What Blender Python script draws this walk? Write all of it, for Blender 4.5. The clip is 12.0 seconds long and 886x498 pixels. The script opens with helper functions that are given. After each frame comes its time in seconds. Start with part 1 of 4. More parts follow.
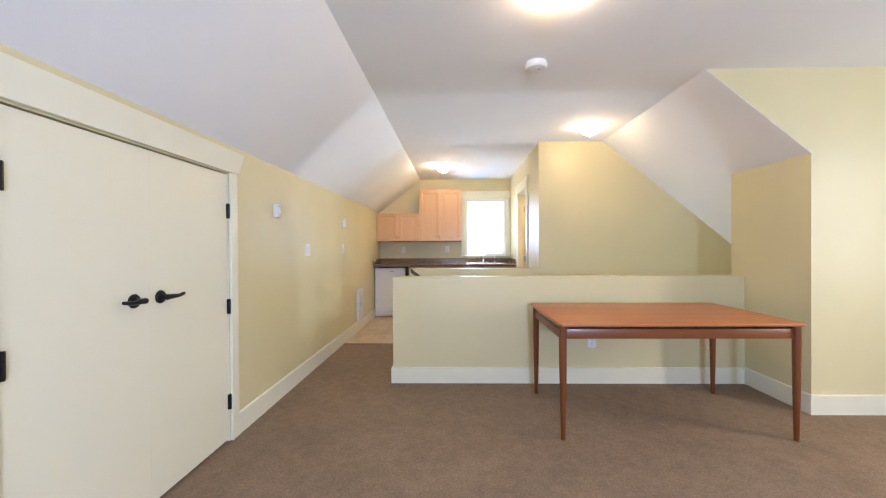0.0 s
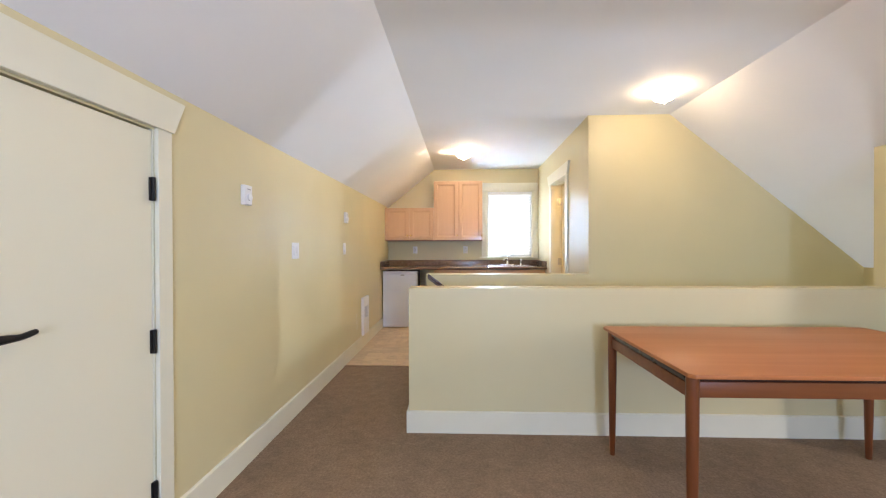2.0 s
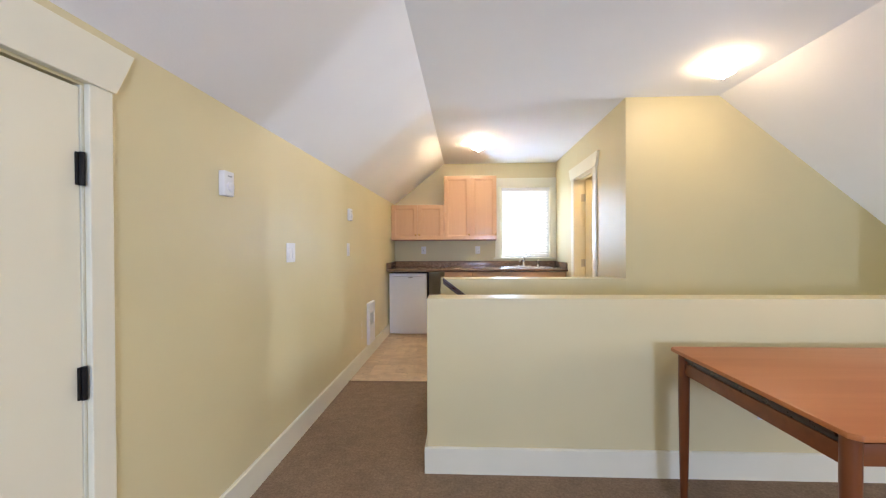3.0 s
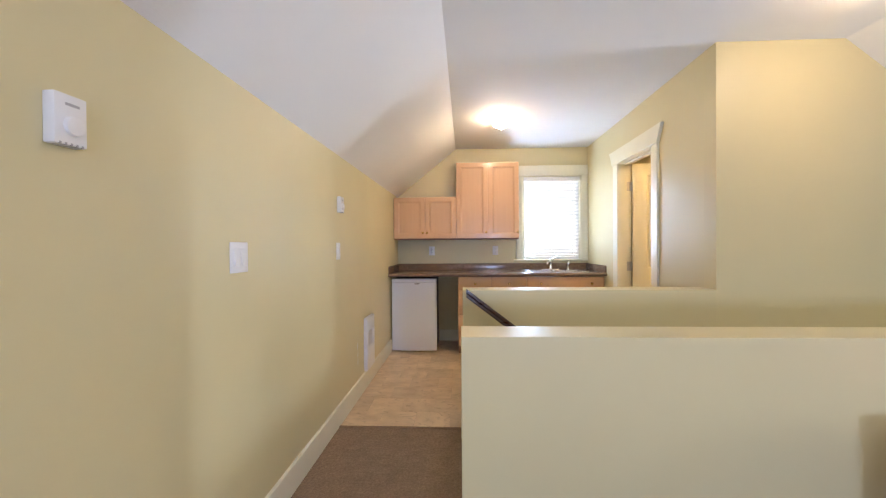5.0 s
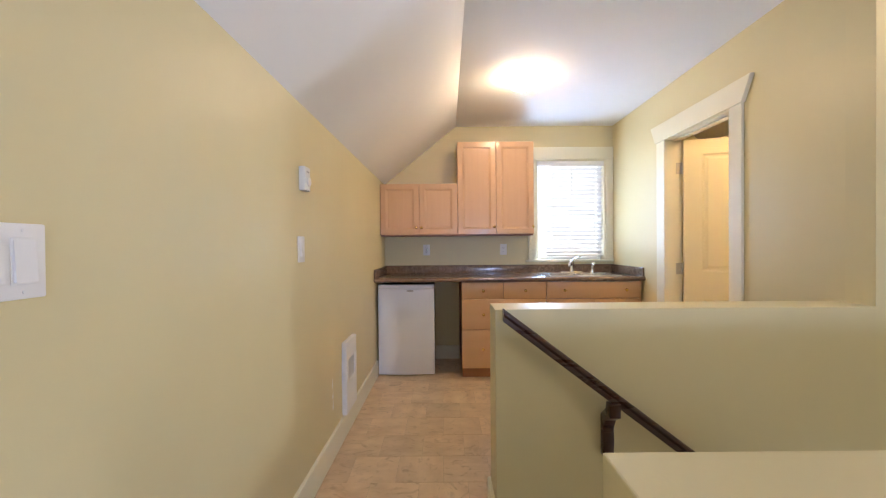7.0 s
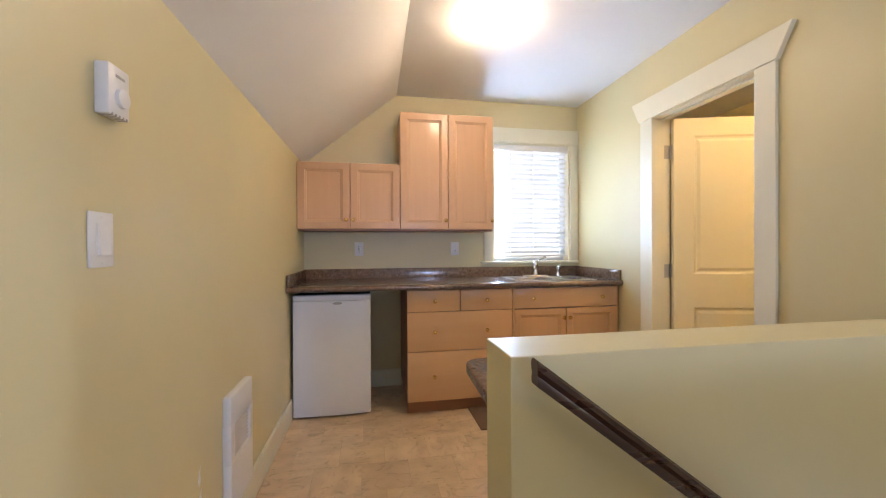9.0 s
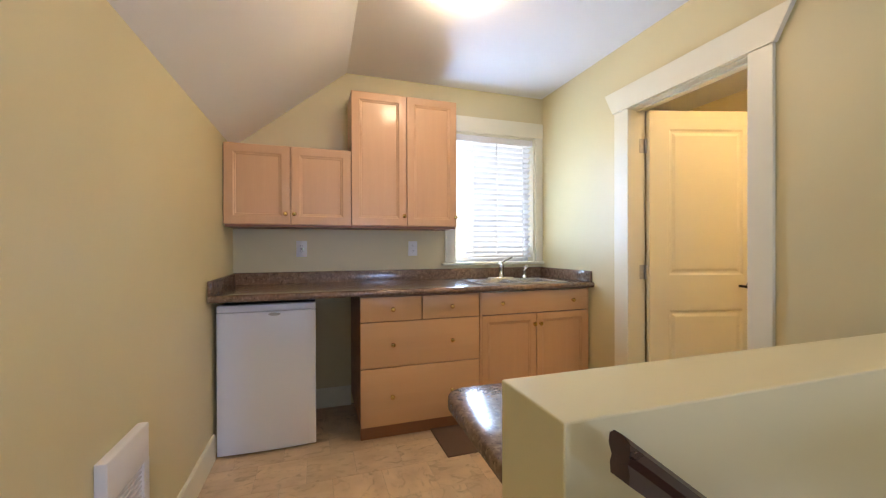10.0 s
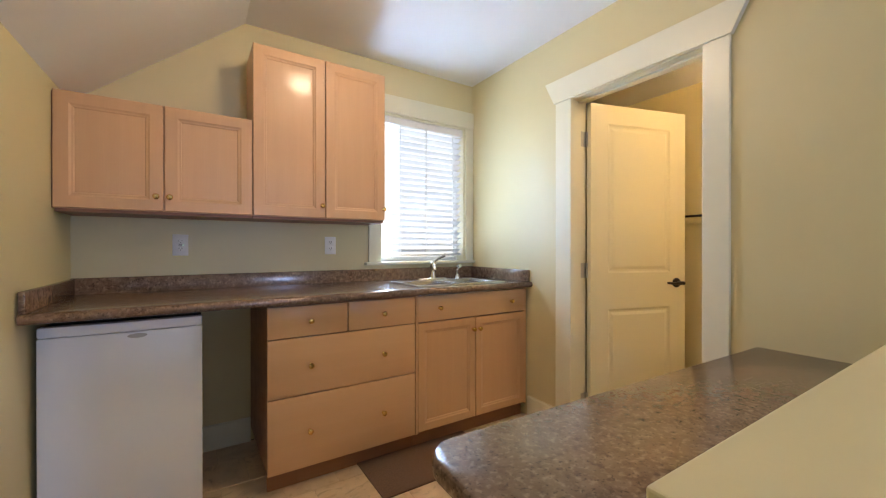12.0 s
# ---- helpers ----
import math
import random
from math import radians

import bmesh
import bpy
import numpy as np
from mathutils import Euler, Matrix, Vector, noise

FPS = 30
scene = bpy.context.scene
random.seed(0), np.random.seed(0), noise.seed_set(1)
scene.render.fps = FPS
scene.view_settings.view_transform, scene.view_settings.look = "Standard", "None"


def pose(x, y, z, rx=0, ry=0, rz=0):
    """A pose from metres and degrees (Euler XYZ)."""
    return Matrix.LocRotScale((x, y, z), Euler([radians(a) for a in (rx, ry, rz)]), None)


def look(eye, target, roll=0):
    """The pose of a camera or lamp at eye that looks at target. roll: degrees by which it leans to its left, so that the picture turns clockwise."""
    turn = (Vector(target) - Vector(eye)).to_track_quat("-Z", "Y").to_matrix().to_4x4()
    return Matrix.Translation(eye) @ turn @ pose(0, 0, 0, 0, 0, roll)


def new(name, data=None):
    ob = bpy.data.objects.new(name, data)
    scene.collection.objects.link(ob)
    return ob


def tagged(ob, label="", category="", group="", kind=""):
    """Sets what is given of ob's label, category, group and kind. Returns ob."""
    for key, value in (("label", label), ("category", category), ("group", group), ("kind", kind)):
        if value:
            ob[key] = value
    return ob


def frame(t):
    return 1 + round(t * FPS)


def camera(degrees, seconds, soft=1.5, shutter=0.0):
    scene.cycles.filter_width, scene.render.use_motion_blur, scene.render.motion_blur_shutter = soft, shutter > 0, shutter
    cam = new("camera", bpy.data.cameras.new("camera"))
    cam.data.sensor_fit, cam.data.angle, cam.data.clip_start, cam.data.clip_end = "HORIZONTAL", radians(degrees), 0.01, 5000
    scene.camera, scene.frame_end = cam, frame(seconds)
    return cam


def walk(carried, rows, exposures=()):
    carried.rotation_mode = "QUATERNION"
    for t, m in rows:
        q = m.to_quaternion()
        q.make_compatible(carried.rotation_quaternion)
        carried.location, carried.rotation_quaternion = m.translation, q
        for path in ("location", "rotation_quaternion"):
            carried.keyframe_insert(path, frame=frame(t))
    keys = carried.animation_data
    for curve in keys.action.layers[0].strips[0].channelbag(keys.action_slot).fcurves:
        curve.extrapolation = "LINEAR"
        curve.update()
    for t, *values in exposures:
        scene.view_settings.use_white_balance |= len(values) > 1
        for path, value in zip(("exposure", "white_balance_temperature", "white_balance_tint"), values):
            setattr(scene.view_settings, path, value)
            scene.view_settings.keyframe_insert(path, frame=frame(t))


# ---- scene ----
cam = camera(97.5, 12.0, soft=1.2)
PATH = [
    (0, (0.420, 0.481, 1.197), (0.376, 2.480, 1.185), -0.33),
    (0.5, (0.400, 0.687, 1.189), (0.344, 2.686, 1.180), -0.27),
    (1, (0.346, 0.938, 1.188), (0.292, 2.937, 1.178), -0.24),
    (1.5, (0.304, 1.161, 1.193), (0.241, 3.160, 1.183), -0.16),
    (2, (0.219, 1.392, 1.198), (0.143, 3.391, 1.186), -0.20),
    (2.5, (0.145, 1.600, 1.201), (0.060, 3.598, 1.189), -0.22),
    (3, (0.079, 1.828, 1.208), (-0.009, 3.826, 1.193), -0.27),
    (5, (-0.099, 2.690, 1.212), (-0.190, 4.688, 1.195), -0.41),
    (5.5, (-0.149, 2.907, 1.209), (-0.235, 4.905, 1.189), -0.42),
    (6, (-0.222, 3.133, 1.204), (-0.279, 5.132, 1.186), -0.46),
    (6.5, (-0.263, 3.355, 1.200), (-0.292, 5.355, 1.181), -0.43),
    (7, (-0.299, 3.562, 1.192), (-0.297, 5.562, 1.174), -0.45),
    (9, (-0.376, 4.366, 1.162), (-0.009, 6.332, 1.151), -0.25),
    (9.5, (-0.399, 4.555, 1.156), (0.101, 6.491, 1.148), -0.21),
    (10, (-0.387, 4.723, 1.152), (0.244, 6.621, 1.145), -0.17),
    (10.5, (-0.365, 4.869, 1.149), (0.386, 6.723, 1.144), -0.10),
    (11, (-0.387, 4.971, 1.142), (0.484, 6.771, 1.141), -0.07),
    (11.5, (-0.406, 5.056, 1.136), (0.578, 6.797, 1.133), -0.01),
    (12, (-0.409, 5.129, 1.131), (0.671, 6.812, 1.125), -0.00),
]
walk(cam, [(t, look(eye, target, roll)) for t, eye, target, roll in PATH],
     exposures=[(0, 0.58, 6620, 11), (5, 0.41, 6580, 14), (9, 0.26, 6530, 15), (12, 0.11, 6450, 12)])

# ---- world, lamps, exposure ----
world = bpy.data.worlds.new("sky")
scene.world = world
world.use_nodes = True
sky = world.node_tree.nodes.new("ShaderNodeTexSky")
sky.sky_type, sky.sun_disc = "NISHITA", False
sky.air_density, sky.dust_density, sky.ozone_density = 1.0, 9.0, 0.3
sky.sun_elevation, sky.sun_rotation = radians(35), radians(120)
world.node_tree.links.new(sky.outputs[0], world.node_tree.nodes["Background"].inputs[0])
world.node_tree.nodes["Background"].inputs[1].default_value = 0.15


def window_light(name, m, w, h, watts, colour):
    data = bpy.data.lights.new(name, "AREA")
    data.shape, data.size, data.size_y, data.energy, data.color = "RECTANGLE", w, h, watts, colour
    ob = new(name, data)
    ob.matrix_world = m
    return ob


window_light("daylight_east", look((4.66, 1.67, 1.45), (0, 1.67, 1.45)), 0.6, 1.3, 34, (0.84, 0.89, 1.0))
window_light("daylight_south", look((0.24, -1.56, 1.20), (0.24, 3, 1.20)), 0.9, 1.4, 20, (0.60, 0.74, 1.0))
# Unseen small hard source behind the start, placed to cast the table's leg shadows.
window_light("daylight_south_small", look((1.03, -1.56, 1.30), (1.03, 3, 1.30)), 0.26, 0.5, 72, (0.42, 0.58, 1.0))
window_light("daylight_stair_foot", look((3.93, 4.83, -1.95), (-0.3, 4.66, 2.0)), 0.42, 0.8, 46, (0.62, 0.76, 1.0))   # glazed door at the stair foot
window_light("daylight_kitchen", look((0.88, 8.45, 0.78), (1.0, 7.7, 1.44)), 2.4, 0.6, 62, (0.66, 0.82, 1.0))
window_light("daylight_blind_gap", look((0.747, 7.70, 1.52), (0.747, 5.0, 1.52)), 0.085, 0.90, 13, (0.46, 0.68, 1.0))   # open gap beside the blind

# ---- measures of the place ----
LX, HX, RX, EX = -0.936, 1.463, 2.95, 4.6        # left wall, kitchen side wall, right knee wall, dormer end
SY, DY, BY = -1.5, 3.27, 7.665                    # wall behind the start, dormer cheek, kitchen end wall
H1A, H1B, H2A, H2B = 3.89, 4.05, 5.14, 5.313     # the two half walls along the stairs
CEIL, KNEE, HALF = 2.44, 1.835, 0.93
KL, KR = -0.183, 2.22                             # where the slopes meet the flat ceiling
CARPET = 5.254
LOW = -2.6
SLAT_TILT = 27
SKEW, SKEW_R = [], []                                  # things on the left wall, which runs a little off square


# ---- materials ----
def mat(name, base, rough=0.5, metal=0.0, second=None, scale=8.0, stretch=(1, 1, 1), bump=0.0, bump_scale=200.0, spread=0.06, coat=0.0, object_random=0.0):
    m = bpy.data.materials.new(name)
    m.use_nodes = True
    nt = m.node_tree
    n, lk = nt.nodes, nt.links
    p = n["Principled BSDF"]
    p.inputs["Roughness"].default_value, p.inputs["Metallic"].default_value = rough, metal
    p.inputs["Coat Weight"].default_value, p.inputs["Coat Roughness"].default_value = coat, 0.12
    second = second or tuple(c * (1 - spread) for c in base)
    tc, mp, nz, mx = n.new("ShaderNodeTexCoord"), n.new("ShaderNodeMapping"), n.new("ShaderNodeTexNoise"), n.new("ShaderNodeMix")
    mp.inputs["Scale"].default_value = stretch
    nz.inputs["Scale"].default_value, nz.inputs["Detail"].default_value = scale, 6
    mx.data_type = "RGBA"
    mx.inputs["A"].default_value, mx.inputs["B"].default_value = (*base, 1), (*second, 1)
    lk.new(tc.outputs["Object"], mp.inputs[0])
    lk.new(mp.outputs[0], nz.inputs["Vector"])
    ramp = n.new("ShaderNodeMapRange")
    ramp.inputs["From Min"].default_value, ramp.inputs["From Max"].default_value = 0.3, 0.7
    lk.new(nz.outputs["Fac"], ramp.inputs["Value"])
    lk.new(ramp.outputs[0], mx.inputs["Factor"])
    colour = mx.outputs["Result"]
    if object_random:
        info, rm, hsv = n.new("ShaderNodeObjectInfo"), n.new("ShaderNodeMapRange"), n.new("ShaderNodeHueSaturation")
        rm.inputs["To Min"].default_value, rm.inputs["To Max"].default_value = 1 - object_random, 1 + object_random
        lk.new(info.outputs["Random"], rm.inputs["Value"])
        lk.new(rm.outputs[0], hsv.inputs["Value"])
        lk.new(colour, hsv.inputs["Color"])
        colour = hsv.outputs[0]
        add = n.new("ShaderNodeVectorMath")
        add.operation = "MULTIPLY_ADD"
        lk.new(info.outputs["Random"], add.inputs[1])
        add.inputs[0].default_value = (37, 53, 11)
        lk.new(tc.outputs["Object"], add.inputs[2])
        lk.new(add.outputs[0], mp.inputs[0])
    lk.new(colour, p.inputs["Base Color"])
    rr = n.new("ShaderNodeMapRange")
    rr.inputs["To Min"].default_value, rr.inputs["To Max"].default_value = max(rough - 0.06, 0.02), min(rough + 0.06, 1)
    lk.new(nz.outputs["Fac"], rr.inputs["Value"])
    lk.new(rr.outputs[0], p.inputs["Roughness"])
    if bump:
        bn, bp = n.new("ShaderNodeTexNoise"), n.new("ShaderNodeBump")
        bn.inputs["Scale"].default_value, bn.inputs["Detail"].default_value = bump_scale, 3
        bp.inputs["Strength"].default_value, bp.inputs["Distance"].default_value = bump, 0.002
        lk.new(tc.outputs["Object"], bn.inputs["Vector"])
        lk.new(bn.outputs["Fac"], bp.inputs["Height"])
        lk.new(bp.outputs[0], p.inputs["Normal"])
    return m


def wood(name, light, dark, rough, along=2, coat=0.0, fine=14.0):
    """Wood with its grain along one axis: broad figure and fine pores."""
    m = mat(name, light, rough, second=dark, scale=1.0, coat=coat)
    nt = m.node_tree
    n, lk = nt.nodes, nt.links
    s = [fine, fine, fine]
    s[along] = fine * 0.06
    mp = next(k for k in n if k.type == "MAPPING")
    mp.inputs["Scale"].default_value = s
    nz = next(k for k in n if k.type == "TEX_NOISE")
    nz.inputs["Distortion"].default_value = 0.6
    fp, fm = n.new("ShaderNodeTexNoise"), n.new("ShaderNodeMapping")
    f = [220.0, 220.0, 220.0]
    f[along] = 6.0
    fm.inputs["Scale"].default_value = f
    fp.inputs["Scale"].default_value = 1.0
    lk.new(next(k for k in n if k.type == "TEX_COORD").outputs["Object"], fm.inputs[0])
    lk.new(fm.outputs[0], fp.inputs["Vector"])
    bp = n.new("ShaderNodeBump")
    bp.inputs["Strength"].default_value, bp.inputs["Distance"].default_value = 0.12, 0.0006
    lk.new(fp.outputs["Fac"], bp.inputs["Height"])
    p = n["Principled BSDF"]
    lk.new(bp.outputs[0], p.inputs["Normal"])
    hsv, rm = n.new("ShaderNodeHueSaturation"), n.new("ShaderNodeMapRange")
    rm.inputs["To Min"].default_value, rm.inputs["To Max"].default_value = 0.97, 1.03
    lk.new(fp.outputs["Fac"], rm.inputs["Value"])
    lk.new(rm.outputs[0], hsv.inputs["Value"])
    src = p.inputs["Base Color"].links[0].from_socket
    lk.new(src, hsv.inputs["Color"])
    lk.new(hsv.outputs[0], p.inputs["Base Color"])
    return m


def emitter(name, colour, strength):
    m = bpy.data.materials.new(name)
    m.use_nodes = True
    p = m.node_tree.nodes["Principled BSDF"]
    p.inputs["Base Color"].default_value = (0.9, 0.88, 0.84, 1)
    p.inputs["Emission Color"].default_value, p.inputs["Emission Strength"].default_value = (*colour, 1), strength
    return m


def granite_laminate():
    """Printed granite: cloudy brown ground, pale grains and small dark flecks."""
    m = mat("brown_laminate", (0.125, 0.076, 0.047), 0.17, second=(0.215, 0.142, 0.092), scale=30.0)
    n, lk = m.node_tree.nodes, m.node_tree.links
    p = n["Principled BSDF"]
    tc = next(k for k in n if k.type == "TEX_COORD")
    src = p.inputs["Base Color"].links[0].from_socket
    for scale, lo, hi, most, colour in ((80, 0.52, 0.66, 0.55, (0.34, 0.24, 0.16, 1)), (48, 0.56, 0.70, 0.7, (0.070, 0.040, 0.026, 1)), (140, 0.60, 0.68, 0.7, (0.04, 0.025, 0.017, 1))):
        nz, mr, mx = n.new("ShaderNodeTexNoise"), n.new("ShaderNodeMapRange"), n.new("ShaderNodeMix")
        nz.inputs["Scale"].default_value, nz.inputs["Detail"].default_value = scale, 3
        mr.inputs["From Min"].default_value, mr.inputs["From Max"].default_value, mr.inputs["To Max"].default_value = lo, hi, most
        mx.data_type = "RGBA"
        mx.inputs["B"].default_value = colour
        lk.new(tc.outputs["Object"], nz.inputs["Vector"])
        lk.new(nz.outputs["Fac"], mr.inputs["Value"])
        lk.new(mr.outputs[0], mx.inputs["Factor"])
        lk.new(src, mx.inputs["A"])
        src = mx.outputs["Result"]
    lk.new(src, p.inputs["Base Color"])
    return m


YELLOW = mat("yellow_wall_paint", (0.69, 0.608, 0.355), 0.42, spread=0.05, scale=1.6, bump=0.10, bump_scale=160)
WHITE = mat("white_ceiling_paint", (0.88, 0.88, 0.885), 0.75, spread=0.03, scale=2, bump=0.25, bump_scale=120)
TRIM = mat("cream_trim_paint", (0.80, 0.77, 0.61), 0.32, spread=0.04, scale=5, bump=0.04, bump_scale=60)
DOORP = mat("cream_door_paint", (0.82, 0.78, 0.60), 0.34, spread=0.012, scale=3, bump=0.05, bump_scale=90)


def carpet(name, light, dark):
    """Short looped pile: coarse tufts, fine flecks and broad worn patches."""
    m = mat(name, light, 0.95, second=dark, scale=70, bump=0.9, bump_scale=260)
    n, lk = m.node_tree.nodes, m.node_tree.links
    next(k for k in n if k.type == "TEX_NOISE").inputs["Roughness"].default_value = 0.8
    p = n["Principled BSDF"]
    tc = next(k for k in n if k.type == "TEX_COORD")
    src = p.inputs["Base Color"].links[0].from_socket
    for scale, lo, hi in ((2.2, 0.90, 1.08), (17.0, 0.90, 1.10)):
        nz, rm, hsv = n.new("ShaderNodeTexNoise"), n.new("ShaderNodeMapRange"), n.new("ShaderNodeHueSaturation")
        nz.inputs["Scale"].default_value, nz.inputs["Detail"].default_value = scale, 4
        rm.inputs["From Min"].default_value, rm.inputs["From Max"].default_value = 0.3, 0.7
        rm.inputs["To Min"].default_value, rm.inputs["To Max"].default_value = lo, hi
        lk.new(tc.outputs["Object"], nz.inputs["Vector"])
        lk.new(nz.outputs["Fac"], rm.inputs["Value"])
        lk.new(rm.outputs[0], hsv.inputs["Value"])
        lk.new(src, hsv.inputs["Color"])
        src = hsv.outputs[0]
    lk.new(src, p.inputs["Base Color"])
    p.inputs["Specular IOR Level"].default_value = 0.15
    return m


CARPETM = carpet("brown_carpet", (0.345, 0.245, 0.162), (0.185, 0.124, 0.080))


def stone_vinyl(name, stretch):
    """Printed stone: cloudy beige with darker veins, each tile a little different."""
    m = mat(name, (0.72, 0.55, 0.36), 0.36, second=(0.56, 0.405, 0.255), scale=7, stretch=stretch, bump=0.06, bump_scale=60, object_random=0.09)
    n, lk = m.node_tree.nodes, m.node_tree.links
    p, mp = n["Principled BSDF"], next(k for k in n if k.type == "MAPPING")
    src = p.inputs["Base Color"].links[0].from_socket
    vein, rm, mx = n.new("ShaderNodeTexNoise"), n.new("ShaderNodeMapRange"), n.new("ShaderNodeMix")
    vein.inputs["Scale"].default_value, vein.inputs["Detail"].default_value, vein.inputs["Distortion"].default_value = 11, 8, 1.8
    rm.inputs["From Min"].default_value, rm.inputs["From Max"].default_value, rm.inputs["To Max"].default_value = 0.54, 0.74, 0.7
    mx.data_type = "RGBA"
    mx.inputs["B"].default_value = (0.37, 0.26, 0.155, 1)
    lk.new(mp.outputs[0], vein.inputs["Vector"])
    lk.new(vein.outputs["Fac"], rm.inputs["Value"])
    lk.new(rm.outputs[0], mx.inputs["Factor"])
    lk.new(src, mx.inputs["A"])
    lk.new(mx.outputs["Result"], p.inputs["Base Color"])
    return m


VINYL, VINYL_Y = stone_vinyl("beige_vinyl_tile", (0.9, 1.5, 1)), stone_vinyl("beige_vinyl_tile_turned", (1.5, 0.9, 1))
GROUT = mat("vinyl_joint", (0.50, 0.385, 0.255), 0.6, scale=20)
MAPLE = wood("pink_maple_veneer", (0.65, 0.395, 0.208), (0.62, 0.368, 0.19), 0.40, along=2, coat=0.3)
MAPLE_X = wood("pink_maple_drawer_veneer", (0.69, 0.43, 0.232), (0.66, 0.40, 0.212), 0.42, along=0, coat=0.12)
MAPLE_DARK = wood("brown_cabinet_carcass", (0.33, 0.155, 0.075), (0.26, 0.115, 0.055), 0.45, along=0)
TEAK = wood("teak_veneer_top", (0.50, 0.175, 0.052), (0.41, 0.132, 0.036), 0.42, along=0, coat=0.03, fine=9)
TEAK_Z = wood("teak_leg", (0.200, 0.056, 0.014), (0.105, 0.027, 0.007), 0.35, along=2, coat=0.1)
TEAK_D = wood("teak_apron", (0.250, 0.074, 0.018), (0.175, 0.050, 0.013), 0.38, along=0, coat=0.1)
MAHOG = wood("dark_mahogany_rail", (0.050, 0.016, 0.011), (0.026, 0.009, 0.007), 0.28, along=0, coat=0.2)
LAMINATE = granite_laminate()
APPL = mat("white_fridge_enamel", (0.80, 0.83, 0.90), 0.32, spread=0.02, scale=4, bump=0.12, bump_scale=260)
APPL_D = mat("black_fridge_body", (0.025, 0.025, 0.027), 0.5, scale=10)
PLASTIC = mat("white_plastic", (0.82, 0.82, 0.82), 0.35, spread=0.02, scale=10)
PLASTIC_G = mat("grey_plastic", (0.42, 0.42, 0.43), 0.5, scale=10)
BLACK = mat("oil_rubbed_bronze", (0.018, 0.016, 0.016), 0.35, metal=0.6, scale=30)
GRILLE = mat("heater_grille", (0.72, 0.72, 0.73), 0.5, scale=10)
SLOT = mat("dark_slot", (0.03, 0.03, 0.03), 0.7, scale=30)
BRASS = mat("polished_brass", (0.80, 0.55, 0.20), 0.18, metal=1.0, scale=30)
NICKEL = mat("brushed_nickel", (0.55, 0.54, 0.52), 0.32, metal=1.0, scale=40)
STEEL = mat("stainless_steel", (0.80, 0.81, 0.82), 0.22, metal=1.0, scale=30, stretch=(1, 12, 1), spread=0.02)
CHROME = mat("chrome", (0.80, 0.81, 0.82), 0.07, metal=1.0, scale=10)
MATRUG = mat("brown_mat_pile", (0.17, 0.10, 0.065), 0.95, second=(0.12, 0.07, 0.045), scale=120, bump=0.9, bump_scale=350)
LAMPGLASS = emitter("lit_lamp_glass", (1.0, 0.745, 0.48), 88.0)
DIMGLASS = emitter("lit_dim_lamp_glass", (1.0, 0.745, 0.49), 42.0)
GREENLED = emitter("green_led", (0.1, 0.9, 0.25), 1.2)
WARMGLASS = emitter("lit_warm_lamp_glass", (1.0, 0.68, 0.36), 95.0)


def slat_material():
    m = mat("white_blind_slat", (0.86, 0.865, 0.87), 0.5, spread=0.02)
    nt = m.node_tree
    tr, mx = nt.nodes.new("ShaderNodeBsdfTranslucent"), nt.nodes.new("ShaderNodeMixShader")
    tr.inputs[0].default_value = (0.85, 0.87, 0.9, 1)
    mx.inputs[0].default_value = 0.36
    out = nt.nodes["Material Output"]
    nt.links.new(nt.nodes["Principled BSDF"].outputs[0], mx.inputs[1])
    nt.links.new(tr.outputs[0], mx.inputs[2])
    nt.links.new(mx.outputs[0], out.inputs[0])
    return m


def glass_material():
    m = bpy.data.materials.new("window_glass")
    m.use_nodes = True
    p = m.node_tree.nodes["Principled BSDF"]
    p.inputs["Transmission Weight"].default_value, p.inputs["Roughness"].default_value, p.inputs["IOR"].default_value = 1.0, 0.0, 1.45
    return m


SLAT, GLASS = slat_material(), glass_material()


# ---- building helpers ----
def bx(bm, x0, x1, y0, y1, z0, z1, bevel=0.0, seg=2):
    vs = [bm.verts.new((x, y, z)) for z in (z0, z1) for y in (y0, y1) for x in (x0, x1)]
    fs = [bm.faces.new([vs[i] for i in q]) for q in ((0, 2, 3, 1), (4, 5, 7, 6), (0, 1, 5, 4), (2, 6, 7, 3), (0, 4, 6, 2), (1, 3, 7, 5))]
    if bevel:
        es = list({e for f in fs for e in f.edges})
        bmesh.ops.bevel(bm, geom=es, offset=bevel, segments=seg, affect="EDGES", profile=0.5)
    return bm


def box(*a, **k):
    return bx(bmesh.new(), *a, **k)


def prism(points, axis, a, b, bm=None, bevel=0.0, seg=2):
    """A flat outline, given in the two axes other than axis, drawn out from a to b along axis."""
    bm = bm or bmesh.new()

    def at(p, d):
        q = list(p)
        q.insert(axis, d)
        return q
    lo, hi = [bm.verts.new(at(p, a)) for p in points], [bm.verts.new(at(p, b)) for p in points]
    fs = [bm.faces.new(lo), bm.faces.new(hi)]
    k = len(points)
    fs += [bm.faces.new((lo[i], lo[(i + 1) % k], hi[(i + 1) % k], hi[i])) for i in range(k)]
    bmesh.ops.recalc_face_normals(bm, faces=fs)
    if bevel:
        es = list({e for f in fs for e in f.edges})
        bmesh.ops.bevel(bm, geom=es, offset=bevel, segments=seg, affect="EDGES", profile=0.5)
    return bm


